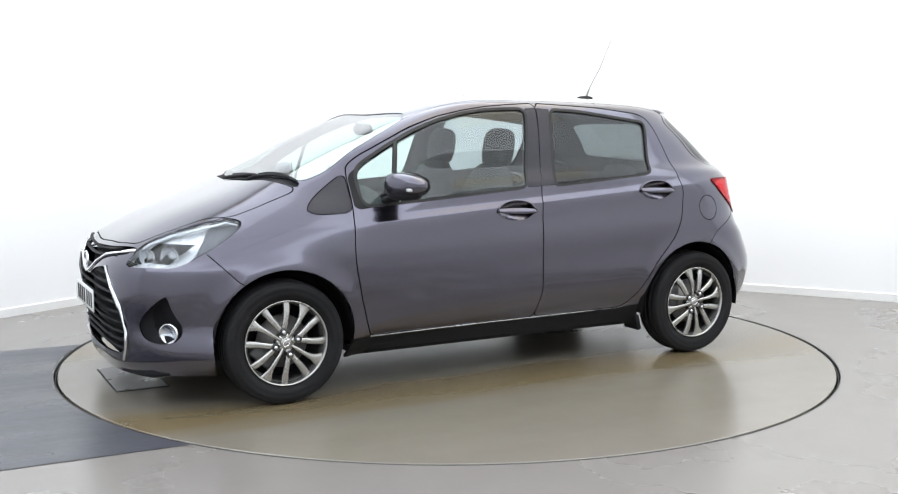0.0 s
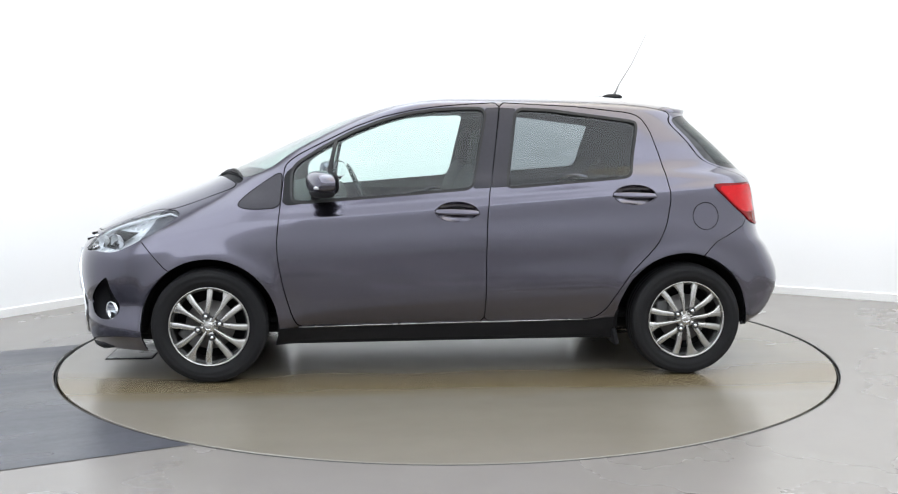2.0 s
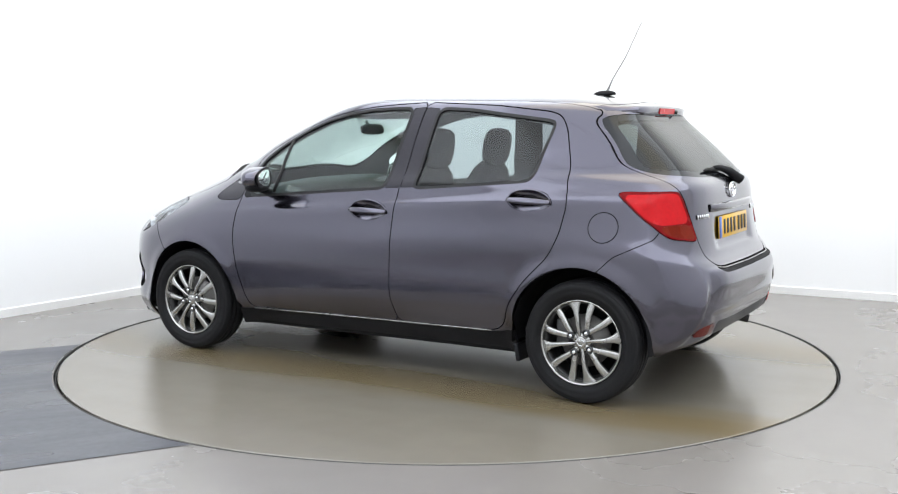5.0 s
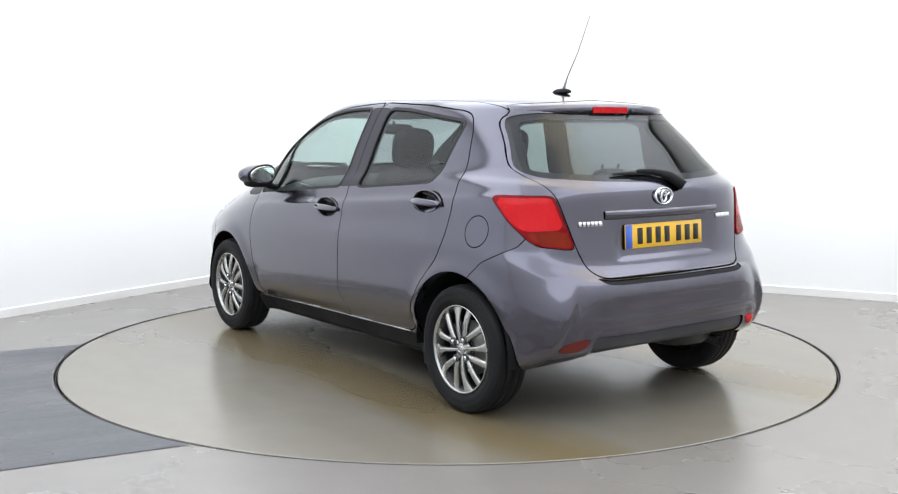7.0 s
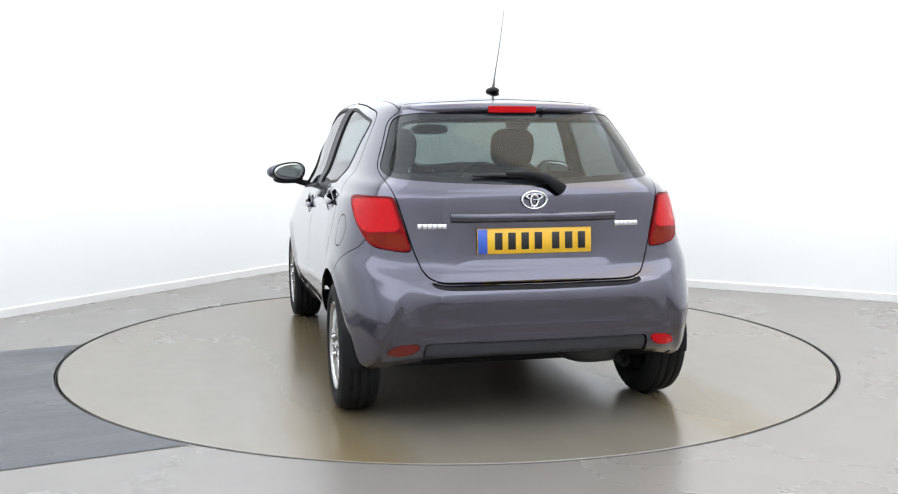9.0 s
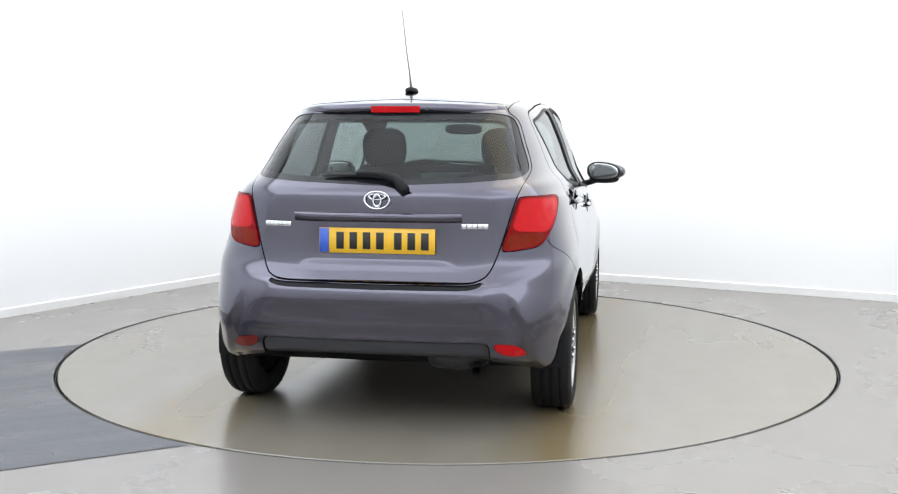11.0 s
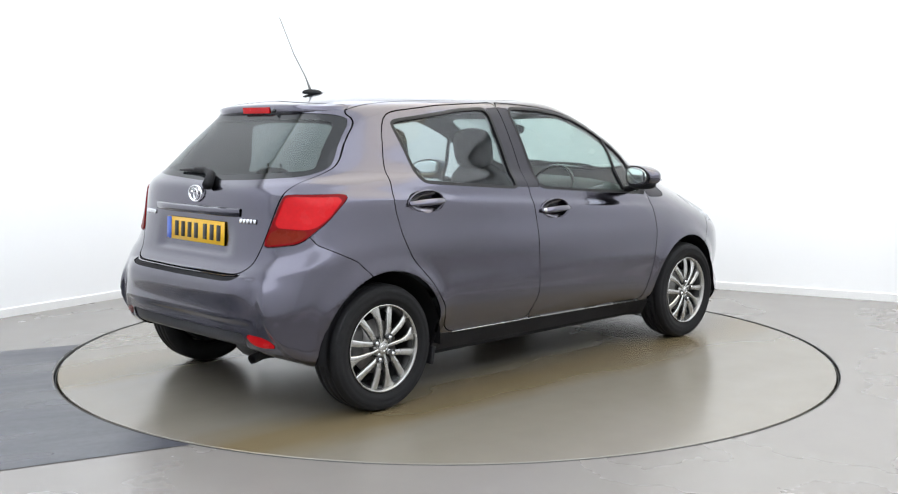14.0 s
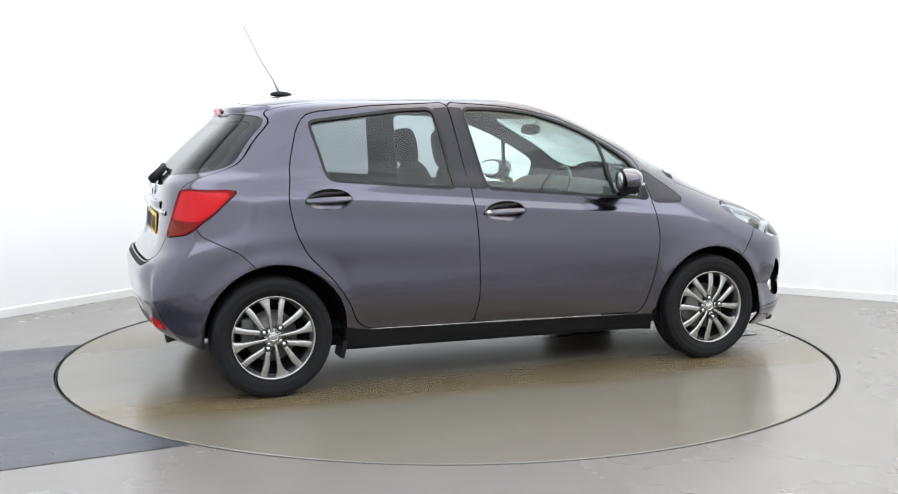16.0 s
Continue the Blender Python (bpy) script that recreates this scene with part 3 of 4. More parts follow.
FRONT_WINDOW = [(0.825, 1.085), (0.80, 1.125), (0.655, 1.213), (0.504, 1.290), (0.353, 1.347), (0.203, 1.386), (0.053, 1.405), (-0.10, 1.411),
                (-0.190, 1.411), (-0.106, 1.006), (0.507, 0.958), (0.78, 0.938), (0.822, 0.945)]
REAR_WINDOW = [(-0.360, 1.409), (-0.546, 1.400), (-0.847, 1.361), (-1.000, 1.342), (-1.008, 1.325), (-0.970, 1.174), (-0.954, 1.082), (-0.930, 1.062),
               (-0.309, 1.012), (-0.300, 1.02)]
FRONT_DOOR = [(0.872, 1.090), (0.862, 1.127), (0.800, 1.173), (0.652, 1.247), (0.503, 1.319), (0.353, 1.373), (0.205, 1.406), (0.054, 1.428), (-0.097, 1.440),
              (-0.272, 1.449), (-0.243, 1.236), (-0.202, 1.001), (-0.185, 0.853), (-0.177, 0.644), (-0.175, 0.293), (0.20, 0.286), (0.801, 0.283),
              (0.830, 0.343), (0.872, 0.494), (0.899, 0.644), (0.903, 0.734), (0.892, 0.853), (0.880, 0.971)]
REAR_DOOR = [(-0.175, 0.293), (-0.177, 0.644), (-0.185, 0.853), (-0.202, 1.001), (-0.243, 1.236), (-0.272, 1.449), (-0.684, 1.428), (-0.978, 1.396),
             (-1.038, 1.375), (-1.083, 1.309), (-1.131, 1.147), (-1.163, 0.955), (-1.133, 0.805), (-1.082, 0.700), (-0.950, 0.565), (-0.877, 0.459),
             (-0.819, 0.340), (-0.759, 0.299)]
PILLAR_FRONT = [(-0.115, 1.000), (-0.195, 1.418), (-0.266, 1.422), (-0.240, 1.236), (-0.206, 1.003)]
PILLAR_REAR = [(-0.210, 1.004), (-0.243, 1.236), (-0.272, 1.422), (-0.352, 1.415), (-0.292, 1.010)]
CORNER_PANEL = [(1.112, 0.922), (1.067, 0.969), (0.953, 1.049), (0.879, 1.094), (0.886, 0.904), (1.033, 0.896), (1.092, 0.903)]
MIRROR_SAIL = [(0.868, 1.085), (0.80, 1.122), (0.815, 0.94), (0.74, 0.93), (0.876, 0.912)]
SILL = [(0.95, 0.275), (0.80, 0.277), (-0.76, 0.291), (-0.98, 0.33), (-0.98, 0.15), (0.95, 0.15)]
TAIL_LAMP = [(0.453, 1.004), (0.470, 1.017), (0.720, 1.019), (0.740, 1.008), (0.829, 0.795), (0.818, 0.782), (0.655, 0.803), (0.537, 0.900)]
REAR_BUMPER = [(-1.30, 0.610), (-1.405, 0.715), (-1.575, 0.798), (-1.60, 0.84), (-2.2, 0.84), (-2.2, 0.0), (-1.2, 0.0), (-1.2, 0.4)]
REAR_SCREEN = [(-0.4, 1.386), (0.434, 1.384), (0.516, 1.374), (0.550, 1.345), (0.627, 1.150), (0.631, 1.120), (0.603, 1.094), (0.394, 1.078), (0.20, 1.070), (0.0, 1.062), (-0.4, 1.07)]
HATCH = [(-0.4, 1.47), (0.49, 1.425), (0.512, 1.384), (0.558, 1.350), (0.635, 1.152), (0.639, 1.118), (0.622, 1.070), (0.600, 1.012), (0.535, 0.784), (0.498, 0.690), (0.450, 0.662),
         (0.40, 0.656), (-0.4, 0.650)]
HOOD = [(1.940, -0.3), (1.940, 0.05), (1.915, 0.30), (1.862, 0.455), (1.706, 0.498), (1.549, 0.530), (1.457, 0.602), (1.346, 0.612), (1.115, 0.606), (1.180, 0.50),
        (1.268, 0.28), (1.298, 0.0), (1.298, -0.3)]
COWL = [(1.295, -0.3), (1.295, 0.0), (1.265, 0.28), (1.177, 0.50), (1.112, 0.603), (1.085, 0.575), (1.160, 0.45), (1.248, 0.22), (1.272, 0.0), (1.272, -0.3)]
WINDSCREEN = [(1.272, -0.3), (1.270, 0.0), (1.246, 0.22), (1.158, 0.45), (1.082, 0.572), (0.95, 0.582), (0.713, 0.566), (0.56, 0.540), (0.485, 0.505),
              (0.455, 0.44), (0.485, 0.0), (0.485, -0.3)]
HEAD_LAMP = [(0.512, 0.864), (0.598, 0.890), (0.728, 0.863), (0.835, 0.827), (0.950, 0.775), (1.000, 0.690), (0.985, 0.672), (0.858, 0.676), (0.735, 0.674),
             (0.657, 0.714), (0.568, 0.781)]
FRONT_BUMPER = [(1.40, 0.10), (1.40, 0.560), (1.477, 0.604), (1.600, 0.731), (1.75, 0.90), (2.2, 0.90), (2.2, 0.10)]
GRILLE_LOW = [(-0.3, 0.590), (0.05, 0.592), (0.20, 0.640), (0.345, 0.660), (0.440, 0.574), (0.500, 0.486), (0.527, 0.366), (0.522, 0.285), (0.45, 0.250), (0.0, 0.235), (-0.3, 0.235)]
GRILLE_UP = [(-0.3, 0.735), (0.0, 0.735), (0.25, 0.745), (0.43, 0.757), (0.50, 0.752), (0.49, 0.728), (0.31, 0.695), (0.205, 0.655), (0.06, 0.612), (-0.3, 0.612)]
VALANCE = [(-0.4, 0.398), (0.48, 0.402), (0.505, 0.394), (0.512, 0.20), (-0.4, 0.20)]
REFLECTOR_LENS = [(0.520, 0.402), (0.628, 0.394), (0.672, 0.345), (0.60, 0.343), (0.540, 0.358)]
FOG_POCKET = [(0.708, 0.550), (0.692, 0.535), (0.600, 0.420), (0.598, 0.385), (0.625, 0.340), (0.69, 0.318), (0.733, 0.335), (0.722, 0.42)]


HANDLES = ((-0.027, 0.882), (-0.964, 0.964))


def handle_hole(hx, hz):
    return lambda V: np.where(V[:, 1] > 0.3, 0.05 * (1 - np.hypot((V[:, 0] - hx) / 0.113, (V[:, 2] - hz - 0.03 * (hx - V[:, 0])) / 0.052)), -1.0)


def wheel_hole(V):
    return np.maximum(*[np.where(V[:, 1] > 0.3, r - np.hypot(V[:, 0] - cx, V[:, 2] - cz), -1.0) for cx, cz, r in ARCHES])


def car_body():
    V, F = body_surface()
    skin = Skin(V, F)
    skin.take(wheel_hole)
    # dark inner shell, seen in the joints and as the cabin's lining
    lining = Skin(V.copy(), F.copy())
    lining.take(wheel_hole)
    for cutout, by in ((by_side(FRONT_WINDOW), -0.004), (by_side(REAR_WINDOW), -0.004), (by_rear(REAR_SCREEN), -0.030), (by_top(WINDSCREEN), -0.004)):
        lining.take(grown(cutout, by))
    for cutout in (by_nose_corner(HEAD_LAMP), by_front(GRILLE_LOW), by_front(GRILLE_UP), by_front(FOG_POCKET)):
        lining.take(grown(cutout, 0.006))
    for hx, hz in HANDLES:
        lining.take(handle_hole(hx, hz))
    upper = lining.take(lambda V: V[:, 2] - 0.93)
    lower = (lining.V, lining.F)
    panel("headlining", upper, HEADLINING, car, "grey cloth headlining", both=True, shift=-0.024, thick=0.0)
    lining = Skin(np.concatenate([upper[0], lower[0]]), np.concatenate([upper[1], lower[1] + len(upper[0])]))
    panel("body_shell", (lining.V, lining.F), SHELL, car, "black inner body shell", both=True, shift=-0.014, thick=0.0)
    sides = (False, True)

    def pair(name, piece, mat, parents, label="", **k):
        return [panel(name, piece, mat, p, label, mirrored=m, **k) for m, p in zip(sides, parents)]
    roots = (car, car)
    lamp = skin.take(by_tail_corner(TAIL_LAMP), 0.002)
    glass_f = skin.take(by_side(FRONT_WINDOW))
    seal_f = skin.take(grown(by_side(FRONT_WINDOW), 0.014))
    glass_r = skin.take(by_side(REAR_WINDOW))
    seal_r = skin.take(grown(by_side(REAR_WINDOW), 0.014))
    pillar_f = skin.take(by_side(PILLAR_FRONT, 0), 0.001)
    pillar_r = skin.take(by_side(PILLAR_REAR, 0), 0.001)
    sail = skin.take(by_side(MIRROR_SAIL, 1), 0.0)
    corner = skin.take(by_side(CORNER_PANEL), 0.002)
    for hx, hz in HANDLES:
        skin.take(handle_hole(hx, hz))
    door_f = skin.take(by_side(FRONT_DOOR, 1), 0.0028)
    door_r = skin.take(by_side(REAR_DOOR, 1), 0.0028)
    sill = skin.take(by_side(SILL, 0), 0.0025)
    FLAP = (lambda V: np.where(V[:, 1] > 0.3, 0.071 - np.hypot(V[:, 0] + 1.349, V[:, 2] - 0.851), -1.0))
    screen = skin.take(grown(by_rear(REAR_SCREEN), -0.028))
    border = skin.take(by_rear(REAR_SCREEN))
    hatch = skin.take(by_rear(HATCH), lambda V: 0.003 - 0.0016 * np.clip((V[:, 2] - 1.0) / 0.06, 0, 1))
    groove_piece = skin.take(by_rear([(-0.4, 0.645), (0.40, 0.650), (0.452, 0.655), (0.470, 0.664), (0.475, 0.650), (0.44, 0.634), (0.38, 0.628), (-0.4, 0.622)], 1))
    lens = skin.take(by_rear(REFLECTOR_LENS, 1, -1.5), 0.001)
    valance = skin.take(by_rear(VALANCE, 1, -1.5), 0.003)
    rear_bumper = skin.take(by_side(REAR_BUMPER, 0, -0.1), 0.002)
    head = skin.take(by_nose_corner(HEAD_LAMP), 0.002)
    wind = skin.take(by_top(WINDSCREEN))
    wind_seal = skin.take(lambda V: np.minimum(by_top(WINDSCREEN)(V) + 0.005, V[:, 0] - 0.53))
    cowl = skin.take(by_top(COWL, 1))
    hood = skin.take(by_top(HOOD, 1), 0.0028)
    skin.take(by_front(GRILLE_LOW, 1))
    skin.take(by_front(GRILLE_UP, 1))
    skin.take(by_front(FOG_POCKET, 1))
    bumper = skin.take(by_side(FRONT_BUMPER, 0, -0.1), 0.0022)
    roof = skin.take(lambda V: np.minimum(np.minimum(0.535 - V[:, 1] - 0.02 * V[:, 0] ** 2, V[:, 2] - 1.36), V[:, 0] + 1.6), 0.002)

    doors_f = pair("front_door", door_f, PAINT, roots)
    doors_r = pair("rear_door", door_r, PAINT, roots)
    pair("side_window", glass_f, CLEAR_GREEN, doors_f, "clear green-tinted glass", shift=-0.006, thick=0.0)
    pair("window_seal", seal_f, SEAL, doors_f, "black rubber seal", shift=0.002, thick=0.012)
    pair("side_window", glass_r, PRIVACY, doors_r, "dark privacy glass", shift=-0.006, thick=0.0)
    pair("window_seal", seal_r, SEAL, doors_r, "black rubber seal", shift=0.002, thick=0.012)
    pair("pillar_cover", pillar_f, SATIN_BLACK, doors_f, "dark satin pillar cover")
    pair("pillar_cover", pillar_r, SATIN_BLACK, doors_r, "dark satin pillar cover")
    pair("mirror_base", sail, BLACK_PLASTIC, doors_f, "black plastic mirror base")
    pair("corner_panel", corner, SATIN_BLACK, roots, "dark satin corner panel")
    # sill is body-coloured; black stands in for the shade it lies in
    pair("sill", sill, BLACK_PLASTIC, roots, "sill with its shade put into a black colour")
    panel("side_panel", (skin.V, skin.F), PAINT, car, mirrored=True)
    flap = skin.take(FLAP, 0.002)
    panel("fuel_flap", flap, PAINT, car)
    panel("side_panel", (skin.V, skin.F), PAINT, car)
    panel("roof", roof, PAINT, car, both=True)
    panel("bonnet", hood, PAINT, car, both=True)
    panel("cowl", cowl, BLACK_PLASTIC, car, "black plastic cowl", both=True, shift=-0.01)
    panel("windscreen", wind, WIND_GLASS, car, "clear windscreen", both=True, shift=-0.004, thick=0.0)
    panel("windscreen_seal", wind_seal, SEAL, car, "black rubber seal", both=True, shift=-0.002)
    tailgate = panel("tailgate", hatch, PAINT, car, both=True)
    panel("rear_screen", screen, REAR_GLASS, tailgate, "dark privacy glass", both=True, shift=-0.003, thick=0.0)
    panel("screen_border", border, PRINTED_GLASS, tailgate, "black printed glass border", both=True, shift=-0.003, thick=0.006)
    rb = panel("rear_bumper", rear_bumper, PAINT, car, both=True)
    # black strip in place of the dark groove under the tailgate
    panel("groove_strip", groove_piece, BLACK_PLASTIC, rb, "black strip standing in for the dark groove", both=True, shift=-0.006)
    fb = panel("front_bumper", bumper, PAINT, car, both=True)
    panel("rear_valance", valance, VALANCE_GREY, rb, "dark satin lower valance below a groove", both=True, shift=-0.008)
    for m, mat in ((False, DARK_RED_LENS), (True, RED_LENS)):
        panel("rear_reflector", lens, mat, rb, "red bumper reflector", mirrored=m, shift=0.002)
    lamp_skin = Skin(*lamp)
    core_field = by_tail_corner([(0.470, 1.003), (0.716, 1.010), (0.730, 0.998), (0.782, 0.872), (0.606, 0.862), (0.542, 0.906)], 1)
    low_field = by_tail_corner([(0.612, 0.857), (0.784, 0.867), (0.818, 0.800), (0.812, 0.792), (0.66, 0.813)], 1)
    core, low = lamp_skin.take(core_field), lamp_skin.take(low_field)
    tail_lamps = pair("tail_lamp", (lamp_skin.V, lamp_skin.F), RED_RIM, roots, "glossy red tail lamp", shift=0.006, thick=0.02)
    pair("brake_lens", core, RED_LENS, tail_lamps, "bright red lens", shift=0.005, thick=0.004)
    pair("signal_lens", low, AMBER_RED_LENS, tail_lamps, "amber-red lens", shift=0.005, thick=0.004)
    heads = pair("headlamp", head, LENS_CLEAR, roots, "clear headlamp with chrome reflectors", shift=0.002, thick=0.0)
    return doors_f, doors_r, tailgate, rb, fb, tail_lamps, heads


doors_front, doors_rear, tailgate, rear_bumper, front_bumper, tail_lamps, head_lamps = car_body()


# ---- wheels ----
def wheel(name, side):
    """A wheel whose outer face looks along +y, mirrored for the other side."""
    tyre_prof = [(0.205, -0.070), (0.215, -0.085), (0.245, -0.094), (0.275, -0.090), (0.290, -0.078), (0.2975, -0.055), (0.2985, -0.045), (0.291, -0.043), (0.291, -0.037),
                 (0.2985, -0.035), (0.2985, -0.004), (0.291, -0.003), (0.291, 0.003), (0.2985, 0.004), (0.2985, 0.035), (0.291, 0.037), (0.291, 0.043), (0.2985, 0.045),
                 (0.2975, 0.055), (0.290, 0.078), (0.283, 0.0860), (0.281, 0.0850), (0.275, 0.0895), (0.258, 0.0935), (0.256, 0.0920), (0.245, 0.094), (0.226, 0.0905), (0.224, 0.0865), (0.215, 0.085), (0.205, 0.070), (0.196, 0.06), (0.196, -0.06)]
    w = part(name, lathe(tyre_prof, 72, closed=True), RUBBER, car, "black tyre on a dark silver alloy rim")
    # darkness of the gaps between the spokes is put into the barrel's colour
    bm = lathe([(0.198, -0.07), (0.198, 0.060), (0.186, 0.060), (0.184, 0.02), (0.182, -0.06)], 72)
    part("rim_barrel", bm, STEEL_EDGE, w, "rim barrel coloured dark for the gaps between spokes")
    part("rim_lip", lathe([(0.198, 0.060), (0.207, 0.078), (0.206, 0.085), (0.202, 0.086), (0.197, 0.078), (0.194, 0.050)], 72), ALLOY, w, "bright alloy rim lip")
    bm = bmesh.new()
    for k in range(12):
        group, which = math.radians(77 + 90 * (k // 3)), k % 3 - 1
        rows = []
        for t in np.linspace(0, 1, 9):
            r = 0.030 + 0.168 * t
            ang = group + which * math.radians(45 - 17 * t ** 0.8 - 5.0 * math.sin(math.pi * t)) + 0.05 * math.sin(math.pi * t) * (which == 0)
            y = 0.054 + 0.026 * math.sin(math.pi * (0.2 + 0.62 * t)) - 0.006 * t
            h = (0.0115 + 0.0065 * t) if which else (0.0085 + 0.0035 * t + 0.028 * t ** 6)
            c, sn = math.cos(ang), math.sin(ang)
            rows.append([bm.verts.new((r * c - o * sn, y + dy, r * sn + o * c))
                         for o, dy in ((-h, -0.016), (-h, 0.000), (-h * 0.55, 0.006), (h * 0.55, 0.006), (h, 0.0), (h, -0.016))])
        for a, b in zip(rows, rows[1:]):
            for i in range(6):
                bm.faces.new((a[i], a[(i + 1) % 6], b[(i + 1) % 6], b[i]))
    bmesh.ops.recalc_face_normals(bm, faces=bm.faces)
    part("spokes", bm, ALLOY, w)
    part("hub", lathe([(0.050, 0.03), (0.050, 0.054), (0.044, 0.066), (0.030, 0.072), (0.0005, 0.072)], 40), ALLOY, w)
    cap = part("hub_cap", lathe([(0.029, 0.068), (0.029, 0.075), (0.025, 0.078), (0.0005, 0.079)], 32), ALLOY, w, "silver cap with an oval emblem")
    bm = lathe([(0.017, 0.079), (0.019, 0.081), (0.021, 0.079)], 24)
    for v in bm.verts:
        v.co.z *= 0.72
    part("emblem", bm, CHROME, cap)
    for k in range(4):
        a = math.radians(32 + 90 * k)
        seat_at = pose(0.057 * math.cos(a), 0, 0.057 * math.sin(a))
        socket = part("nut_seat", lathe([(0.0190, 0.055), (0.0190, 0.0855), (0.0160, 0.0870), (0.0150, 0.0845), (0.0005, 0.0845)], 20), GLOSS_BLACK, w, "dark wheel nut seat", at=seat_at)
        part("wheel_nut", lathe([(0.0095, 0.080), (0.0095, 0.089), (0.007, 0.092), (0.0005, 0.093)], 12), CHROME, socket)
    part("brake_disc", lathe([(0.06, 0.0), (0.128, 0.0), (0.128, 0.012), (0.06, 0.012), (0.055, 0.028), (0.0005, 0.028)], 48), BRAKE, w)
    bm = bmesh.new()
    box(bm, (0.07, 0.05, 0.13), pose(0.115, 0.005, 0.03), 0.012)
    part("brake_caliper", bm, CALIPER, w)
    bm = lathe([(0.0005, -0.05), (0.186, -0.055), (0.186, -0.05)], 40)
    part("back_plate", bm, SHELL, w)
    return w


for sx, wx in (("front_wheel", 1.255), ("rear_wheel", -1.252)):
    for sy in (1, -1):
        turn = 0 if sy > 0 else 180
        wheel(sx, sy).matrix_basis = pose(wx, sy * 0.742, 0.2985, 0, 47 if sx == "front_wheel" else 0, turn)


def wheel_well(cx, cz, r, sy):
    """Black liner inside an arch."""
    bm = bmesh.new()
    rows = []
    for y in (0.50, 0.60, 0.70, 0.785, 0.81):
        lip = 0.004 if y < 0.8 else -0.004
        rows.append([bm.verts.new((cx + (r + lip) * math.cos(a), sy * y, cz + (r + lip) * math.sin(a))) for a in np.linspace(-0.12, math.pi + 0.12, 40)])
    for a, b in zip(rows, rows[1:]):
        for i in range(39):
            bm.faces.new((a[i], a[i + 1], b[i + 1], b[i]))
    bm.faces.new(rows[0])
    bmesh.ops.recalc_face_normals(bm, faces=bm.faces)
    part("wheel_arch_liner", bm, SHELL, car, "black plastic arch liner")


for (cx, cz, r), sy in itertools.product(ARCHES, (1, -1)):
    wheel_well(cx, cz, r, sy)


def underside():
    # boxes round the underbody are added, unseen, to keep light off the deck
    for name, size, at, text in (("underbody", (3.1, 1.16, 0.06), (0.13, 0, 0.245), "black underbody"), ("boot_floor_block", (0.36, 1.10, 0.12), (-1.50, 0, 0.375), "black boot floor block, added to darken the deck"),
                                 ("floor_pan_block", (1.70, 1.40, 0.06), (0.0, 0, 0.212), "black floor pan block, added to darken the deck"), ("undertray_block", (0.80, 1.00, 0.05), (1.42, 0, 0.195), "black undertray block, added to darken the deck"),
                                 ("tank_block", (0.62, 0.90, 0.10), (-0.62, 0, 0.205), "black tank block, added to darken the deck")):
        bm = bmesh.new()
        box(bm, size, pose(*at), 0.02)
        part(name, bm, SHELL, car, text)
    for sy in (1, -1):
        bm = bmesh.new()
        box(bm, (0.025, 0.13, 0.035), pose(0.885, sy * 0.62, 0.212, 0, -10), 0.008)
        part("mud_flap", bm, BLACK_PLASTIC, car)
        bm = bmesh.new()
        box(bm, (0.025, 0.13, 0.09), pose(-0.885, sy * 0.70, 0.20, 0, 12), 0.008)
        part("mud_flap", bm, BLACK_PLASTIC, car)
    bm = tube([(-1.50, -0.42, 0.275), (-1.66, -0.43, 0.27), (-1.725, -0.44, 0.258)], 0.024, 14, caps=False)
    part("exhaust_pipe", bm, STEEL_EDGE, car, "dark steel exhaust pipe")
    bm = bmesh.new()
    ellipsoid(bm, (0.5, 0.30, 0.14), pose(-1.45, -0.33, 0.30), 10, 3.0)
    part("silencer", bm, STEEL_EDGE, car)
    bm = tube([(-1.25, -0.66, 0.28), (-1.25, 0.66, 0.28)], 0.05, 12)
    part("rear_axle", bm, STEEL_EDGE, car)


underside()


# ---- trim on the sides ----
SURF, SURF_F = body_surface()
TREE = BVHTree.FromPolygons(SURF.tolist(), SURF_F.tolist())


def cast(origin, way, miss):
    hit = TREE.ray_cast(Vector(origin), Vector(way))[0]
    return hit if hit else miss


def body_half_width(x, z):
    """Half width of the body at x, z."""
    return cast((x, 3, z), (0, -1, 0), Vector((x, 0.8, z))).y


def rear_x(y, z):
    return cast((-4, max(abs(y), 1e-4), z), (1, 0, 0), Vector((-1.75, y, z))).x


def front_x(y, z):
    return cast((4, max(abs(y), 1e-4), z), (-1, 0, 0), Vector((1.85, y, z))).x


def top_z(x, y):
    return cast((x, max(abs(y), 1e-4), 3), (0, 0, -1), Vector((x, y, 1.0))).z


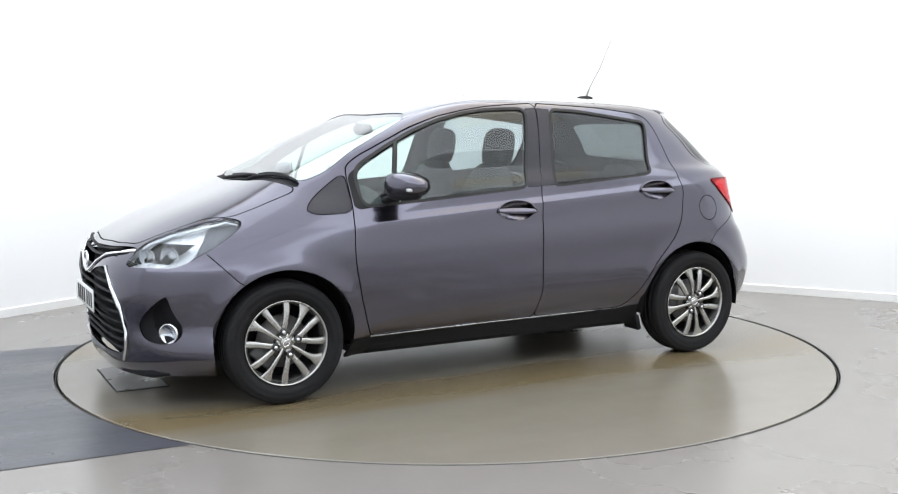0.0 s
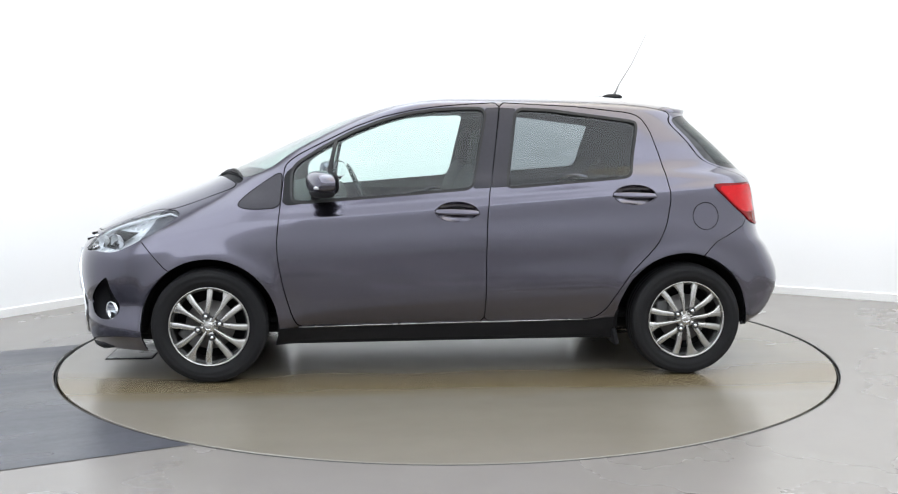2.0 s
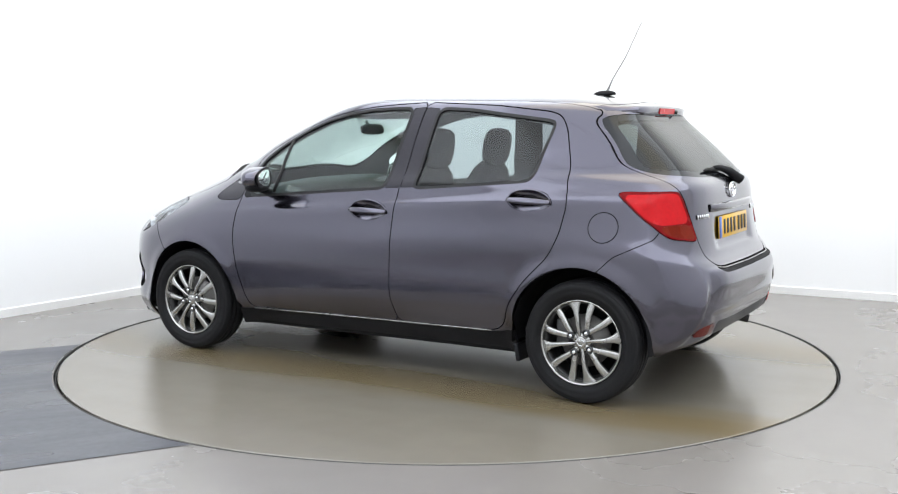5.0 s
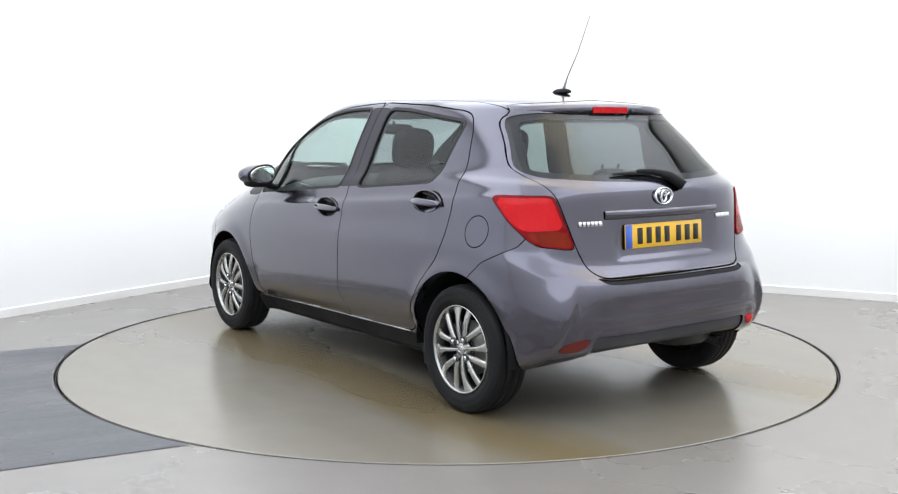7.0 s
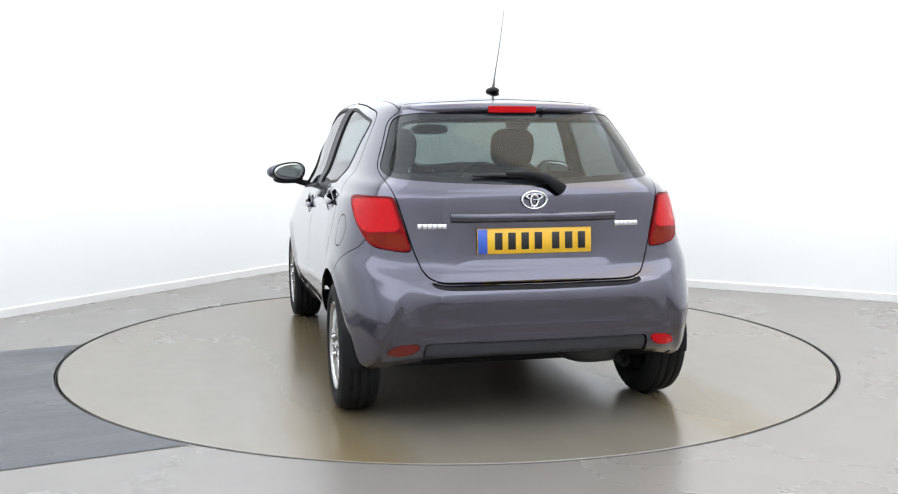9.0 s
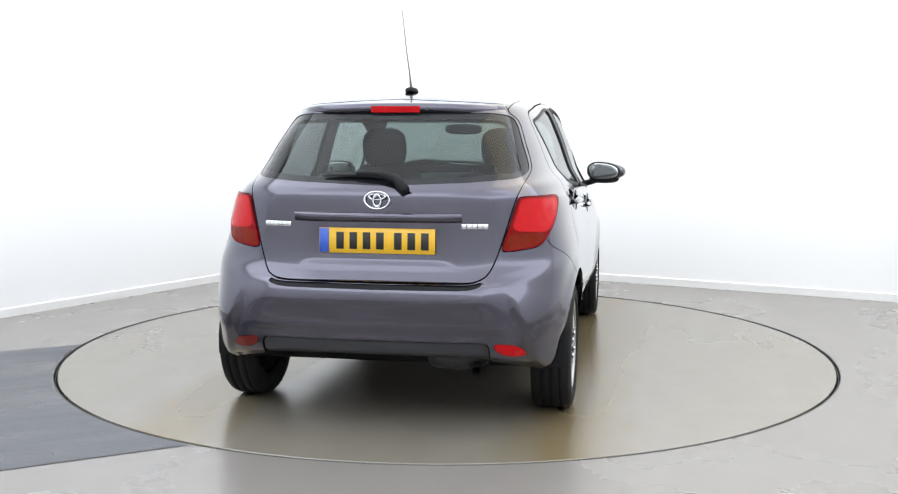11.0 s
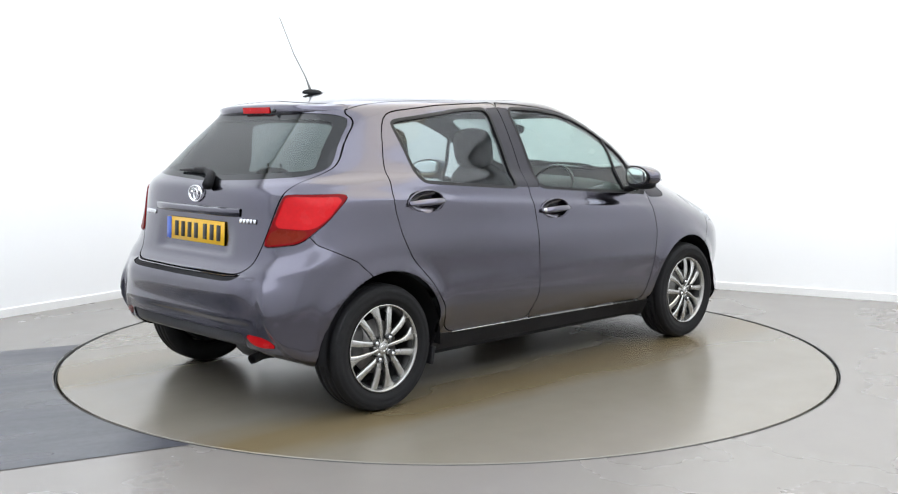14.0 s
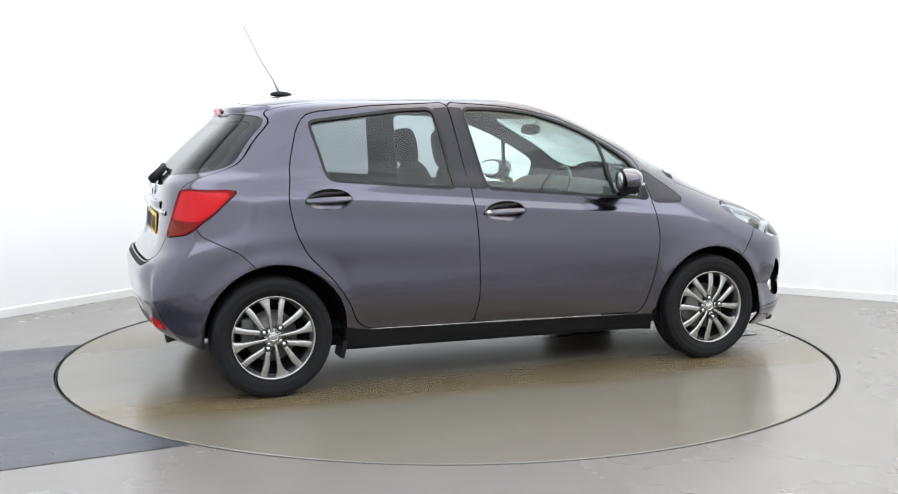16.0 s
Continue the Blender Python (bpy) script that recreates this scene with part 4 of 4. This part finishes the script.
def door_handle(parent, x, z, sy):
    """A painted pull bar over a shallow dish, the shade behind it put in black."""
    y = body_half_width(x, z)
    m = pose(x, sy * y, z, 0, -1.8 * sy, 0 if sy > 0 else 180)
    part("handle_recess", lathe([(0.0005, -0.024), (0.35, -0.023), (0.62, -0.017), (0.82, -0.008), (0.95, 0.000), (1.0, 0.003), (1.05, -0.002)], 44), PAINT, parent, "painted handle dish",
         at=m @ pose(0, 0.002, 0) @ Matrix.Diagonal((0.113, 1, 0.055, 1)))
    # black lump in the dish stands in for the shade behind the bar
    bm = bmesh.new()
    ellipsoid(bm, (0.075, 0.010, 0.030), pose(-0.006, -0.020, 0.012), 10, 2.6)
    part("finger_shade", bm, SHELL, parent, "black lump for the shade in the finger opening", at=m)
    bm = bmesh.new()
    rows = []
    for t in np.linspace(-1, 1, 15):
        h = 0.0165 * (1 - 0.38 * abs(t) ** 2.5)
        out = 0.026 - 0.014 * abs(t) ** 2.5
        rows.append([bm.verts.new((0.116 * t, out + dy, h * dz)) for dy, dz in ((-0.010, -0.9), (0.003, -1), (0.009, -0.72), (0.006, -0.1), (0.001, 0.55), (-0.005, 1), (-0.010, 0.9))])
    for a, b in zip(rows, rows[1:]):
        for i in range(7):
            bm.faces.new((a[i], a[(i + 1) % 7], b[(i + 1) % 7], b[i]))
    bm.faces.new(rows[0])
    bm.faces.new(rows[-1])
    bmesh.ops.recalc_face_normals(bm, faces=bm.faces)
    bar = part("handle", bm, PAINT, parent, at=m)
    if sy < 0 and x > -0.5:
        part("lock_barrel", lathe([(0.0115, 0.0), (0.0115, 0.010), (0.009, 0.013), (0.0005, 0.013)], 20), CHROME, bar, "bright lock barrel", at=pose(0.098, 0.012, 0.0))


for sy, df, dr in ((1, doors_front[0], doors_rear[0]), (-1, doors_front[1], doors_rear[1])):
    door_handle(df, *HANDLES[0], sy)
    door_handle(dr, *HANDLES[1], sy)
    # bar between the quarter light and the front window
    pts = [(0.598, 1.243), (0.618, 1.16), (0.636, 1.07), (0.648, 0.955)]
    bm = tube([(x, sy * (body_half_width(x, z) - 0.002), z) for x, z in pts], 0.013, 6, flat=0.6)
    part("quarter_bar", bm, SEAL, df, "black quarter-light bar")
    # bright bar along the lower door edge, standing in for the sill's highlight
    bm = tube([(x, sy * (body_half_width(x, z) + 0.003), z) for x, z in [(0.80, 0.281), (0.4, 0.284), (0.0, 0.288), (-0.4, 0.292), (-0.74, 0.296)]], 0.0035, 6)
    part("sill_highlight", bm, ALLOY, car, "thin bright bar for the highlight above the sill")


def door_mirror(parent, sy):
    """Painted mirror housing on a black foot, glass facing back."""
    m = pose(0.660, sy * 0.905, 1.035, 0, 0, 19 * sy)
    bm = bmesh.new()
    made = ellipsoid(bm, (0.150, 0.250, 0.118), None, 16, 2.8)
    for v in made:
        if v.co.x < -0.048:
            v.co.x = -0.048 + (v.co.x + 0.048) * 0.15
        reach = (v.co.y * sy + 0.12) / 0.24
        v.co.z = v.co.z * (1.06 - 0.34 * reach ** 2) + 0.006 * (1 - reach)
        v.co.x *= 1.05 - 0.25 * reach
    house = part("mirror_housing", bm, PAINT, parent, at=m)
    bm = bmesh.new()
    ellipsoid(bm, (0.115, 0.195, 0.060), pose(0.0, -0.015 * sy, -0.044), 10, 2.6)
    part("mirror_underside", bm, BLACK_PLASTIC, house, "black plastic underside")
    for name, size, at_x, mat, text in (("mirror_frame", (0.014, 0.222, 0.122), -0.049, BLACK_PLASTIC, "black mirror frame"), ("mirror_glass", (0.010, 0.196, 0.100), -0.055, MIRROR, "silvered mirror glass")):
        bm = bmesh.new()
        for v in ellipsoid(bm, size, None, 12, 2.7):
            reach = (v.co.y * sy + 0.12) / 0.24
            v.co.z = v.co.z * (1.05 - 0.32 * reach ** 2) + 0.006 * (1 - reach)
            v.co.x += at_x
        part(name, bm, mat, house, text)
    bm = bmesh.new()
    box(bm, (0.040, 0.080, 0.015), pose(0.034, sy * 0.052, -0.016, 0, 0, -32 * sy), 0.006)
    part("indicator", bm, REFLECTOR, house, "clear indicator lens")
    bm = tube([(0.70, sy * 0.755, 0.955), (0.695, sy * 0.80, 0.965), (0.68, sy * 0.85, 0.985)], [0.03, 0.028, 0.03], 10, flat=0.7)
    part("mirror_foot", bm, BLACK_PLASTIC, parent, "black plastic mirror foot")


door_mirror(doors_front[0], 1)
door_mirror(doors_front[1], -1)


# ---- tail ----
def number_plate(parent, x, z, tilt, face, out, band):
    """Plate with plain bars in place of its characters. out: 1 faces forward, -1 back."""
    m = pose(x, 0, z, 0, tilt, 0 if out > 0 else 180)
    bm = bmesh.new()
    box(bm, (0.006, 0.520, 0.111), None, 0.002, 1)
    plate = part("number_plate", bm, face, parent, "yellow plate with dark bars" if band else "white plate with dark bars", at=m)
    if band:
        bm = bmesh.new()
        box(bm, (0.002, 0.042, 0.107), pose(0.0042, -0.237, 0), 0.0005, 1)
        part("plate_band", bm, BLUE_PLATE, plate, "blue band")
    for k, y in enumerate((-0.165, -0.105, -0.045, 0.015, 0.095, 0.155, 0.215)):
        bm = bmesh.new()
        box(bm, (0.002, 0.034, 0.074), pose(0.0042, y, 0), 0.0005, 1)
        part("bar", bm, BLACK_PRINT, plate)
    return plate


def tail():
    x_low, x_high = min(rear_x(0, 0.772), rear_x(0.25, 0.772)), min(rear_x(0, 0.878), rear_x(0.25, 0.878))
    number_plate(tailgate, (x_low + x_high) / 2 - 0.006, 0.825, -math.degrees(math.atan2(x_high - x_low, 0.106)), YELLOW_PLATE, -1, True)
    # grip bar over the plate
    bm = bmesh.new()
    rows = []
    for t in np.linspace(-1, 1, 15):
        y = 0.375 * t
        x = rear_x(y, 0.93)
        out = 0.032 * (1 - 0.75 * t ** 4)
        rows.append([bm.verts.new((x - dx * out + (0.02 if dx == 0 else 0), y, 0.921 + dz)) for dx, dz in ((0, 0.027), (0.7, 0.026), (1, 0.018), (0.9, -0.010), (0, -0.020))])
    for a, b in zip(rows, rows[1:]):
        for i in range(4):
            bm.faces.new((a[i], a[i + 1], b[i + 1], b[i]))
    bmesh.ops.recalc_face_normals(bm, faces=bm.faces)
    part("grip_bar", bm, PAINT, tailgate, "painted grip bar over the number plate")
    # emblem of three ovals, as plain shapes
    x0 = rear_x(0, 1.0) - 0.008
    bm = bmesh.new()
    emblem = part("emblem", lathe([(0.050, 0.0), (0.053, 0.006), (0.059, 0.006), (0.061, 0.0)], 40), CHROME, tailgate, "chrome oval emblem",
                  at=pose(x0, 0, 1.002, 0, 0, 90) @ Matrix.Diagonal((1, 1, 0.68, 1)))
    part("emblem_oval", lathe([(0.017, 0.0), (0.019, 0.005), (0.026, 0.005), (0.028, 0.0)], 32), CHROME, emblem, at=pose(0, 0, -0.004) @ Matrix.Diagonal((0.75, 1, 1.7, 1)))
    part("emblem_oval", lathe([(0.030, 0.0), (0.032, 0.005), (0.040, 0.005), (0.042, 0.0)], 32), CHROME, emblem, at=pose(0, 0, 0.022) @ Matrix.Diagonal((1, 1, 0.52, 1)))
    # badges as plain bars
    for y0, n, w in ((0.455, 6, 0.019), (-0.43, 5, 0.021)):
        for k in range(n):
            y = y0 + (k - (n - 1) / 2) * (w + 0.002)
            bm = bmesh.new()
            box(bm, (0.004, w, 0.022), None, 0.001, 1)
            part("badge_bar", bm, CHROME, tailgate, at=pose(rear_x(y, 0.895) - 0.004, y, 0.893, 0, 4))
    # high brake lamp and washer
    bm = bmesh.new()
    rows = []
    for y in np.linspace(-0.115, 0.115, 9):
        x = rear_x(0, 1.402) - 0.009
        rows.append([bm.verts.new((x - o, y, z)) for o, z in ((0.0, 1.416), (0.014, 1.415), (0.011, 1.386), (0.0, 1.384))])
    for a, b in zip(rows, rows[1:]):
        for i in range(3):
            bm.faces.new((a[i], a[i + 1], b[i + 1], b[i]))
    for r in (rows[0], rows[-1]):
        bm.faces.new(r)
    bmesh.ops.recalc_face_normals(bm, faces=bm.faces)
    part("high_brake_lamp", bm, RED_LENS, tailgate, "red high-level brake lamp", smooth=False)
    bm = bmesh.new()
    ellipsoid(bm, (0.03, 0.022, 0.024), pose(rear_x(0, 1.402) - 0.014, -0.15, 1.398), 8)
    part("washer_jet", bm, GLOSS_BLACK, tailgate)
    # wiper: pivot cap, arm and blade
    px, py, pz = rear_x(-0.12, 1.045) - 0.02, -0.125, 1.045
    arm = part("rear_wiper", tube([(px - 0.015, py, pz), (rear_x(-0.08, 1.09) - 0.028, -0.075, 1.093), (rear_x(0, 1.115) - 0.03, 0.01, 1.113), (rear_x(0.1, 1.115) - 0.028, 0.11, 1.116)],
                                  [0.026, 0.022, 0.014, 0.009], 10), BLACK_PLASTIC, tailgate, "black rear wiper")
    part("wiper_blade", tube([(rear_x(y, z) - 0.014, y, z) for y, z in ((-0.03, 1.100), (0.06, 1.106), (0.15, 1.108), (0.26, 1.106))], [0.008, 0.010, 0.010, 0.005], 8), SEAL, arm)
    # aerial
    base = top_z(-1.03, 0)
    foot = bmesh.new()
    for v in ellipsoid(foot, (0.125, 0.062, 0.042), None, 10, 2.2):
        v.co.x = -1.025 + v.co.x - 0.25 * max(v.co.z, 0)
        v.co.z = base + 0.004 + v.co.z * (0.35 if v.co.z < 0 else 1.0)
    aerial = part("aerial_foot", foot, BLACK_PLASTIC, car, "black aerial foot")
    part("aerial", tube([(-1.035, 0, base + 0.012), (-1.050, 0, base + 0.045), (-1.068, 0, base + 0.085), (-1.14, 0, 1.69), (-1.225, 0, 1.868)], [0.0085, 0.0060, 0.0036, 0.0030, 0.0026], 8), AERIAL, aerial)
    # spoiler lip over the rear screen
    bm = bmesh.new()
    rows = []
    for t in np.linspace(-1, 1, 21):
        y = 0.492 * t
        x = rear_x(y, 1.402) - 0.020 + 0.012 * t ** 6
        z = 1.421 - 0.016 * t * t
        rows.append([bm.verts.new((x + dx, y, z + dz)) for dx, dz in ((0.13, 0.026), (0.04, 0.013), (0.0, 0.0), (0.006, -0.036), (0.06, -0.044))])
    for a, b in zip(rows, rows[1:]):
        for i in range(4):
            bm.faces.new((a[i], a[i + 1], b[i + 1], b[i]))
    for r in (rows[0], rows[-1]):
        bm.faces.new(r)
    bmesh.ops.recalc_face_normals(bm, faces=bm.faces)
    part("spoiler", bm, PAINT, tailgate)


tail()


# ---- nose ----
def nose():
    number_plate(front_bumper, front_x(0, 0.475) + 0.018, 0.478, 0, WHITE_PLATE, 1, False)
    bm = bmesh.new()
    rows = []
    for y in np.linspace(-0.64, 0.64, 31):
        rows.append([bm.verts.new((front_x(y, z) - 0.07, y, z)) for z in np.linspace(0.20, 0.77, 9)])
    for a, b in zip(rows, rows[1:]):
        for i in range(8):
            bm.faces.new((a[i], a[i + 1], b[i + 1], b[i]))
    part("grille_backing", bm, SHELL, front_bumper, "black grille backing")
    for z, w in ((0.285, 0.51), (0.325, 0.52), (0.365, 0.52), (0.41, 0.51), (0.455, 0.495), (0.50, 0.48), (0.545, 0.45), (0.585, 0.42), (0.625, 0.36)):
        bm = tube([(front_x(y, z) - 0.022, y, z - 0.05 * abs(y) ** 2) for y in np.linspace(-w, w, 15)], 0.011, 8, flat=0.7)
        part("grille_slat", bm, BLACK_PLASTIC, front_bumper)
    for z in (0.69, 0.72):
        bm = tube([(front_x(y, z) - 0.02, y, z + 0.10 * abs(y) ** 1.5) for y in np.linspace(-0.40, 0.40, 15)], 0.010, 8, flat=0.7)
        part("grille_slat", bm, BLACK_PLASTIC, front_bumper)
    chrome = [(-0.50, 0.742), (-0.30, 0.711), (-0.205, 0.669), (-0.07, 0.614), (0.0, 0.602), (0.07, 0.614), (0.205, 0.669), (0.30, 0.711), (0.50, 0.742)]
    bm = tube([(front_x(y, z) + 0.004, y, z) for y, z in chrome], 0.009, 8)
    part("grille_bar", bm, CHROME, front_bumper, "chrome grille bar")
    for sy in (1, -1):
        edge = [(0.355, 0.662), (0.447, 0.574), (0.507, 0.486), (0.534, 0.366), (0.530, 0.300), (0.485, 0.225)]
        bm = tube([(front_x(y, max(z, 0.225)) + 0.004, sy * y, z) for y, z in edge], [0.007, 0.009, 0.010, 0.010, 0.010, 0.008], 8)
        part("grille_edge_strip", bm, CHROME, front_bumper, "chrome strip beside the grille")
        fx = front_x(0.680, 0.365)
        lamp = part("fog_lamp", lathe([(0.050, 0.0), (0.048, 0.018), (0.040, 0.012), (0.032, 0.0), (0.0005, -0.004)], 28), CHROME, front_bumper, "round fog lamp in a chrome ring",
                    at=pose(fx - 0.042, sy * 0.664, 0.365, 0, 0, -48 if sy > 0 else -132))
        part("fog_lens", lathe([(0.036, 0.006), (0.02, 0.012), (0.0005, 0.014)], 24), LENS_CLEAR, lamp)
        bm = bmesh.new()
        rows = []
        for u in np.linspace(0, 1, 11):
            y = 0.570 + 0.185 * u
            rows.append([bm.verts.new((front_x(y, z) - 0.006 - 0.05 * (math.sin(math.pi * u) * math.sin(math.pi * v)) ** 0.4, sy * (y - 0.03 * math.sin(math.pi * u) * math.sin(math.pi * v)), z))
                         for v, z in zip(np.linspace(0, 1, 9), np.linspace(0.285, 0.575, 9))])
        for a, b in zip(rows, rows[1:]):
            for i in range(8):
                bm.faces.new((a[i], a[i + 1], b[i + 1], b[i]))
        part("fog_pocket", bm, BLACK_PLASTIC, front_bumper, "black fog lamp pocket")
        # inside of the headlamp
        near = SURF[(SURF[:, 0] > 1.2) & (SURF[:, 1] > 0.2)]

        def inner(tau, z, deep):
            p = near[np.argmin(np.hypot((near[:, 0] - near[:, 1]) / 1.41421 - tau, near[:, 2] - z))]
            return (p[0] - deep, sy * (p[1] - deep * 0.9), p[2] - 0.2 * deep)
        head = head_lamps[0 if sy > 0 else 1]
        for t0, t1, mat, text in ((0.50, 0.70, LAMP_GREY, "grey headlamp housing"), (0.70, 1.01, REFLECTOR, "bright faceted headlamp housing")):
            bm = bmesh.new()
            rows = []
            for tau in np.linspace(t0, t1, 9):
                z0 = np.interp(tau, [0.50, 0.568, 0.657, 0.735, 1.0], [0.850, 0.772, 0.700, 0.664, 0.664])
                z1 = np.interp(tau, [0.50, 0.598, 0.728, 0.950, 1.01], [0.870, 0.896, 0.869, 0.782, 0.70])
                rows.append([bm.verts.new(inner(tau, z, dp)) for z, dp in zip(np.linspace(z0, z1, 5), (0.016, 0.045, 0.055, 0.045, 0.014))])
            for a, b in zip(rows, rows[1:]):
                for i in range(4):
                    bm.faces.new((a[i], a[i + 1], b[i + 1], b[i]))
            bmesh.ops.recalc_face_normals(bm, faces=bm.faces)
            part("lamp_bowl", bm, mat, head, text, smooth=False)
        for tau, z, r in ((0.795, 0.728, 0.050), (0.905, 0.722, 0.040)):
            p = inner(tau, z, 0.034)
            part("lamp_reflector", lathe([(r, 0.024), (r * 0.93, 0.02), (r * 0.8, 0.0), (r * 0.5, -0.012), (r * 0.45, 0.0), (0.0005, 0.012)], 28), REFLECTOR, head, "chrome-ringed projector lamp",
                 at=pose(*p, 0, 0, -52 if sy > 0 else -128))
        bm = tube([inner(tau, z, 0.02) for tau, z in ((0.56, 0.858), (0.62, 0.862), (0.73, 0.840), (0.835, 0.805), (0.93, 0.765), (0.965, 0.735))], [0.004, 0.006, 0.008, 0.009, 0.008, 0.004], 8)
        part("light_strip", bm, DAY_STRIP, head, "white daytime light strip")
    em = part("emblem", lathe([(0.050, 0.0), (0.053, 0.006), (0.062, 0.006), (0.065, 0.0)], 40), CHROME, front_bumper, "chrome oval emblem",
              at=pose(front_x(0, 0.655) + 0.012, 0, 0.655, 0, 0, -90) @ Matrix.Diagonal((1, 1, 0.7, 1)))
    part("emblem_oval", lathe([(0.017, 0.0), (0.019, 0.005), (0.026, 0.005), (0.028, 0.0)], 32), CHROME, em, at=Matrix.Diagonal((0.75, 1, 1.7, 1)))
    # lower lip
    bm = tube([(front_x(y, 0.20) - 0.035, y, 0.172) for y in np.linspace(-0.66, 0.66, 21)], [0.006] + [0.024] * 19 + [0.006], 8)
    part("front_lip", bm, BLACK_PLASTIC, front_bumper, "black plastic lower lip")


nose()


def front_wiper(x0, y0, x1, y1):
    def at(t, dx, up):
        x, y = x0 + (x1 - x0) * t + dx, y0 + (y1 - y0) * t
        return (x, y, top_z(x, y) + up)
    arm = part("front_wiper", tube([at(0, 0.03, -0.004), at(0.12, 0.02, 0.000), at(0.5, 0.012, 0.004), at(0.85, 0.0, 0.004)], [0.010, 0.009, 0.007, 0.005], 8), BLACK_PLASTIC, car,
               "black windscreen wiper")
    part("wiper_blade", tube([at(t, -0.006, 0.002) for t in (0.1, 0.3, 0.5, 0.7, 0.9, 1.0)], [0.005, 0.008, 0.009, 0.009, 0.008, 0.005], 8), SEAL, arm)


front_wiper(1.215, 0.24, 1.105, 0.565)
front_wiper(1.245, -0.10, 1.215, 0.29)


# ---- cabin ----
def seat(name, x, y, wide=0.50, rear=False):
    bm = bmesh.new()
    ellipsoid(bm, (0.52, wide, 0.16), pose(x + 0.18, y, 0.50, 0, -8), 10, 3.4)
    root = part(name, bm, SEAT_CLOTH, car, "charcoal cloth seat")
    bm = bmesh.new()
    ellipsoid(bm, (0.15, wide, 0.66 if not rear else 0.60), pose(x - 0.12, y, 0.80 if not rear else 0.74, 0, -16), 12, 2.9)
    part("backrest", bm, SEAT_CLOTH, root)
    for yy in ([y] if not rear else [y - 0.36, y + 0.36]):
        bm = bmesh.new()
        ellipsoid(bm, (0.105, 0.255, 0.225 if not rear else 0.12), pose(x - 0.235, yy, 1.20 if not rear else 1.035, 0, -10), 10, 3.5)
        part("headrest", bm, SEAT_CLOTH, root)
        for o in (-0.06, 0.06):
            part("headrest_post", tube([(x - 0.205, yy + o, 1.0), (x - 0.225, yy + o, 1.12)], 0.006, 6), CHROME, root)
    return root


def cabin():
    seat("front_seat", 0.05, 0.35)
    seat("front_seat", 0.05, -0.35)
    seat("rear_seat", -0.80, 0.0, 1.18, rear=True)
    bm = bmesh.new()
    ellipsoid(bm, (0.62, 1.34, 0.28), pose(0.86, 0, 0.86, 0, 10), 14, 3.2)
    part("dashboard", bm, DASH, car, "dark grained dashboard")
    bm = bmesh.new()
    box(bm, (2.6, 1.30, 0.03), pose(-0.1, 0, 0.30), 0.01)
    part("cabin_floor", bm, SHELL, car)
    w = part("steering_wheel", lathe([(0.172, -0.012), (0.184, 0.0), (0.172, 0.012), (0.160, 0.0)], 40, closed=True), GLOSS_BLACK, car, "black steering wheel",
             at=pose(0.48, -0.35, 0.93, 0, 0, 90) @ pose(0, 0, 0, 25))
    bm = bmesh.new()
    ellipsoid(bm, (0.15, 0.05, 0.11), None, 8, 3)
    box(bm, (0.33, 0.02, 0.03), None, 0.008)
    part("wheel_hub", bm, DASH, w)
    bm = bmesh.new()
    ellipsoid(bm, (0.04, 0.24, 0.065), pose(0.50, 0.0, 1.305, 0, 12), 10, 3.2)
    m = part("rear_view_mirror", bm, DASH, car, "dark rear-view mirror")
    part("mirror_stalk", tube([(0.52, 0, 1.31), (0.545, 0, 1.355)], 0.01, 8), DASH, m)
    bm = bmesh.new()
    box(bm, (0.36, 1.12, 0.02), pose(-1.38, 0, 1.0), 0.008)
    part("parcel_shelf", bm, SEAT_CLOTH, car)


cabin()


# ---- what moves: the turntable turns the car past the camera ----
OFFSET = (0.039, -0.006)


def heading(t):
    return 27.89 - 11.7019 * t - 0.258 * ((t - 8) ** 2 - 64) / 64


def motions():
    table_rows, car_rows = [], []
    for k in range(17):
        th = radians(heading(k))
        c, s = math.cos(th), math.sin(th)
        table_rows.append((float(k), pose(0, 0, 0, 0, 0, 180 + heading(k))))
        car_rows.append((float(k), pose(-(c * OFFSET[0] - s * OFFSET[1]), -(s * OFFSET[0] + c * OFFSET[1]), 0, 0, 0, 180 + heading(k))))
    walk(table, table_rows)
    walk(car, car_rows)


motions()
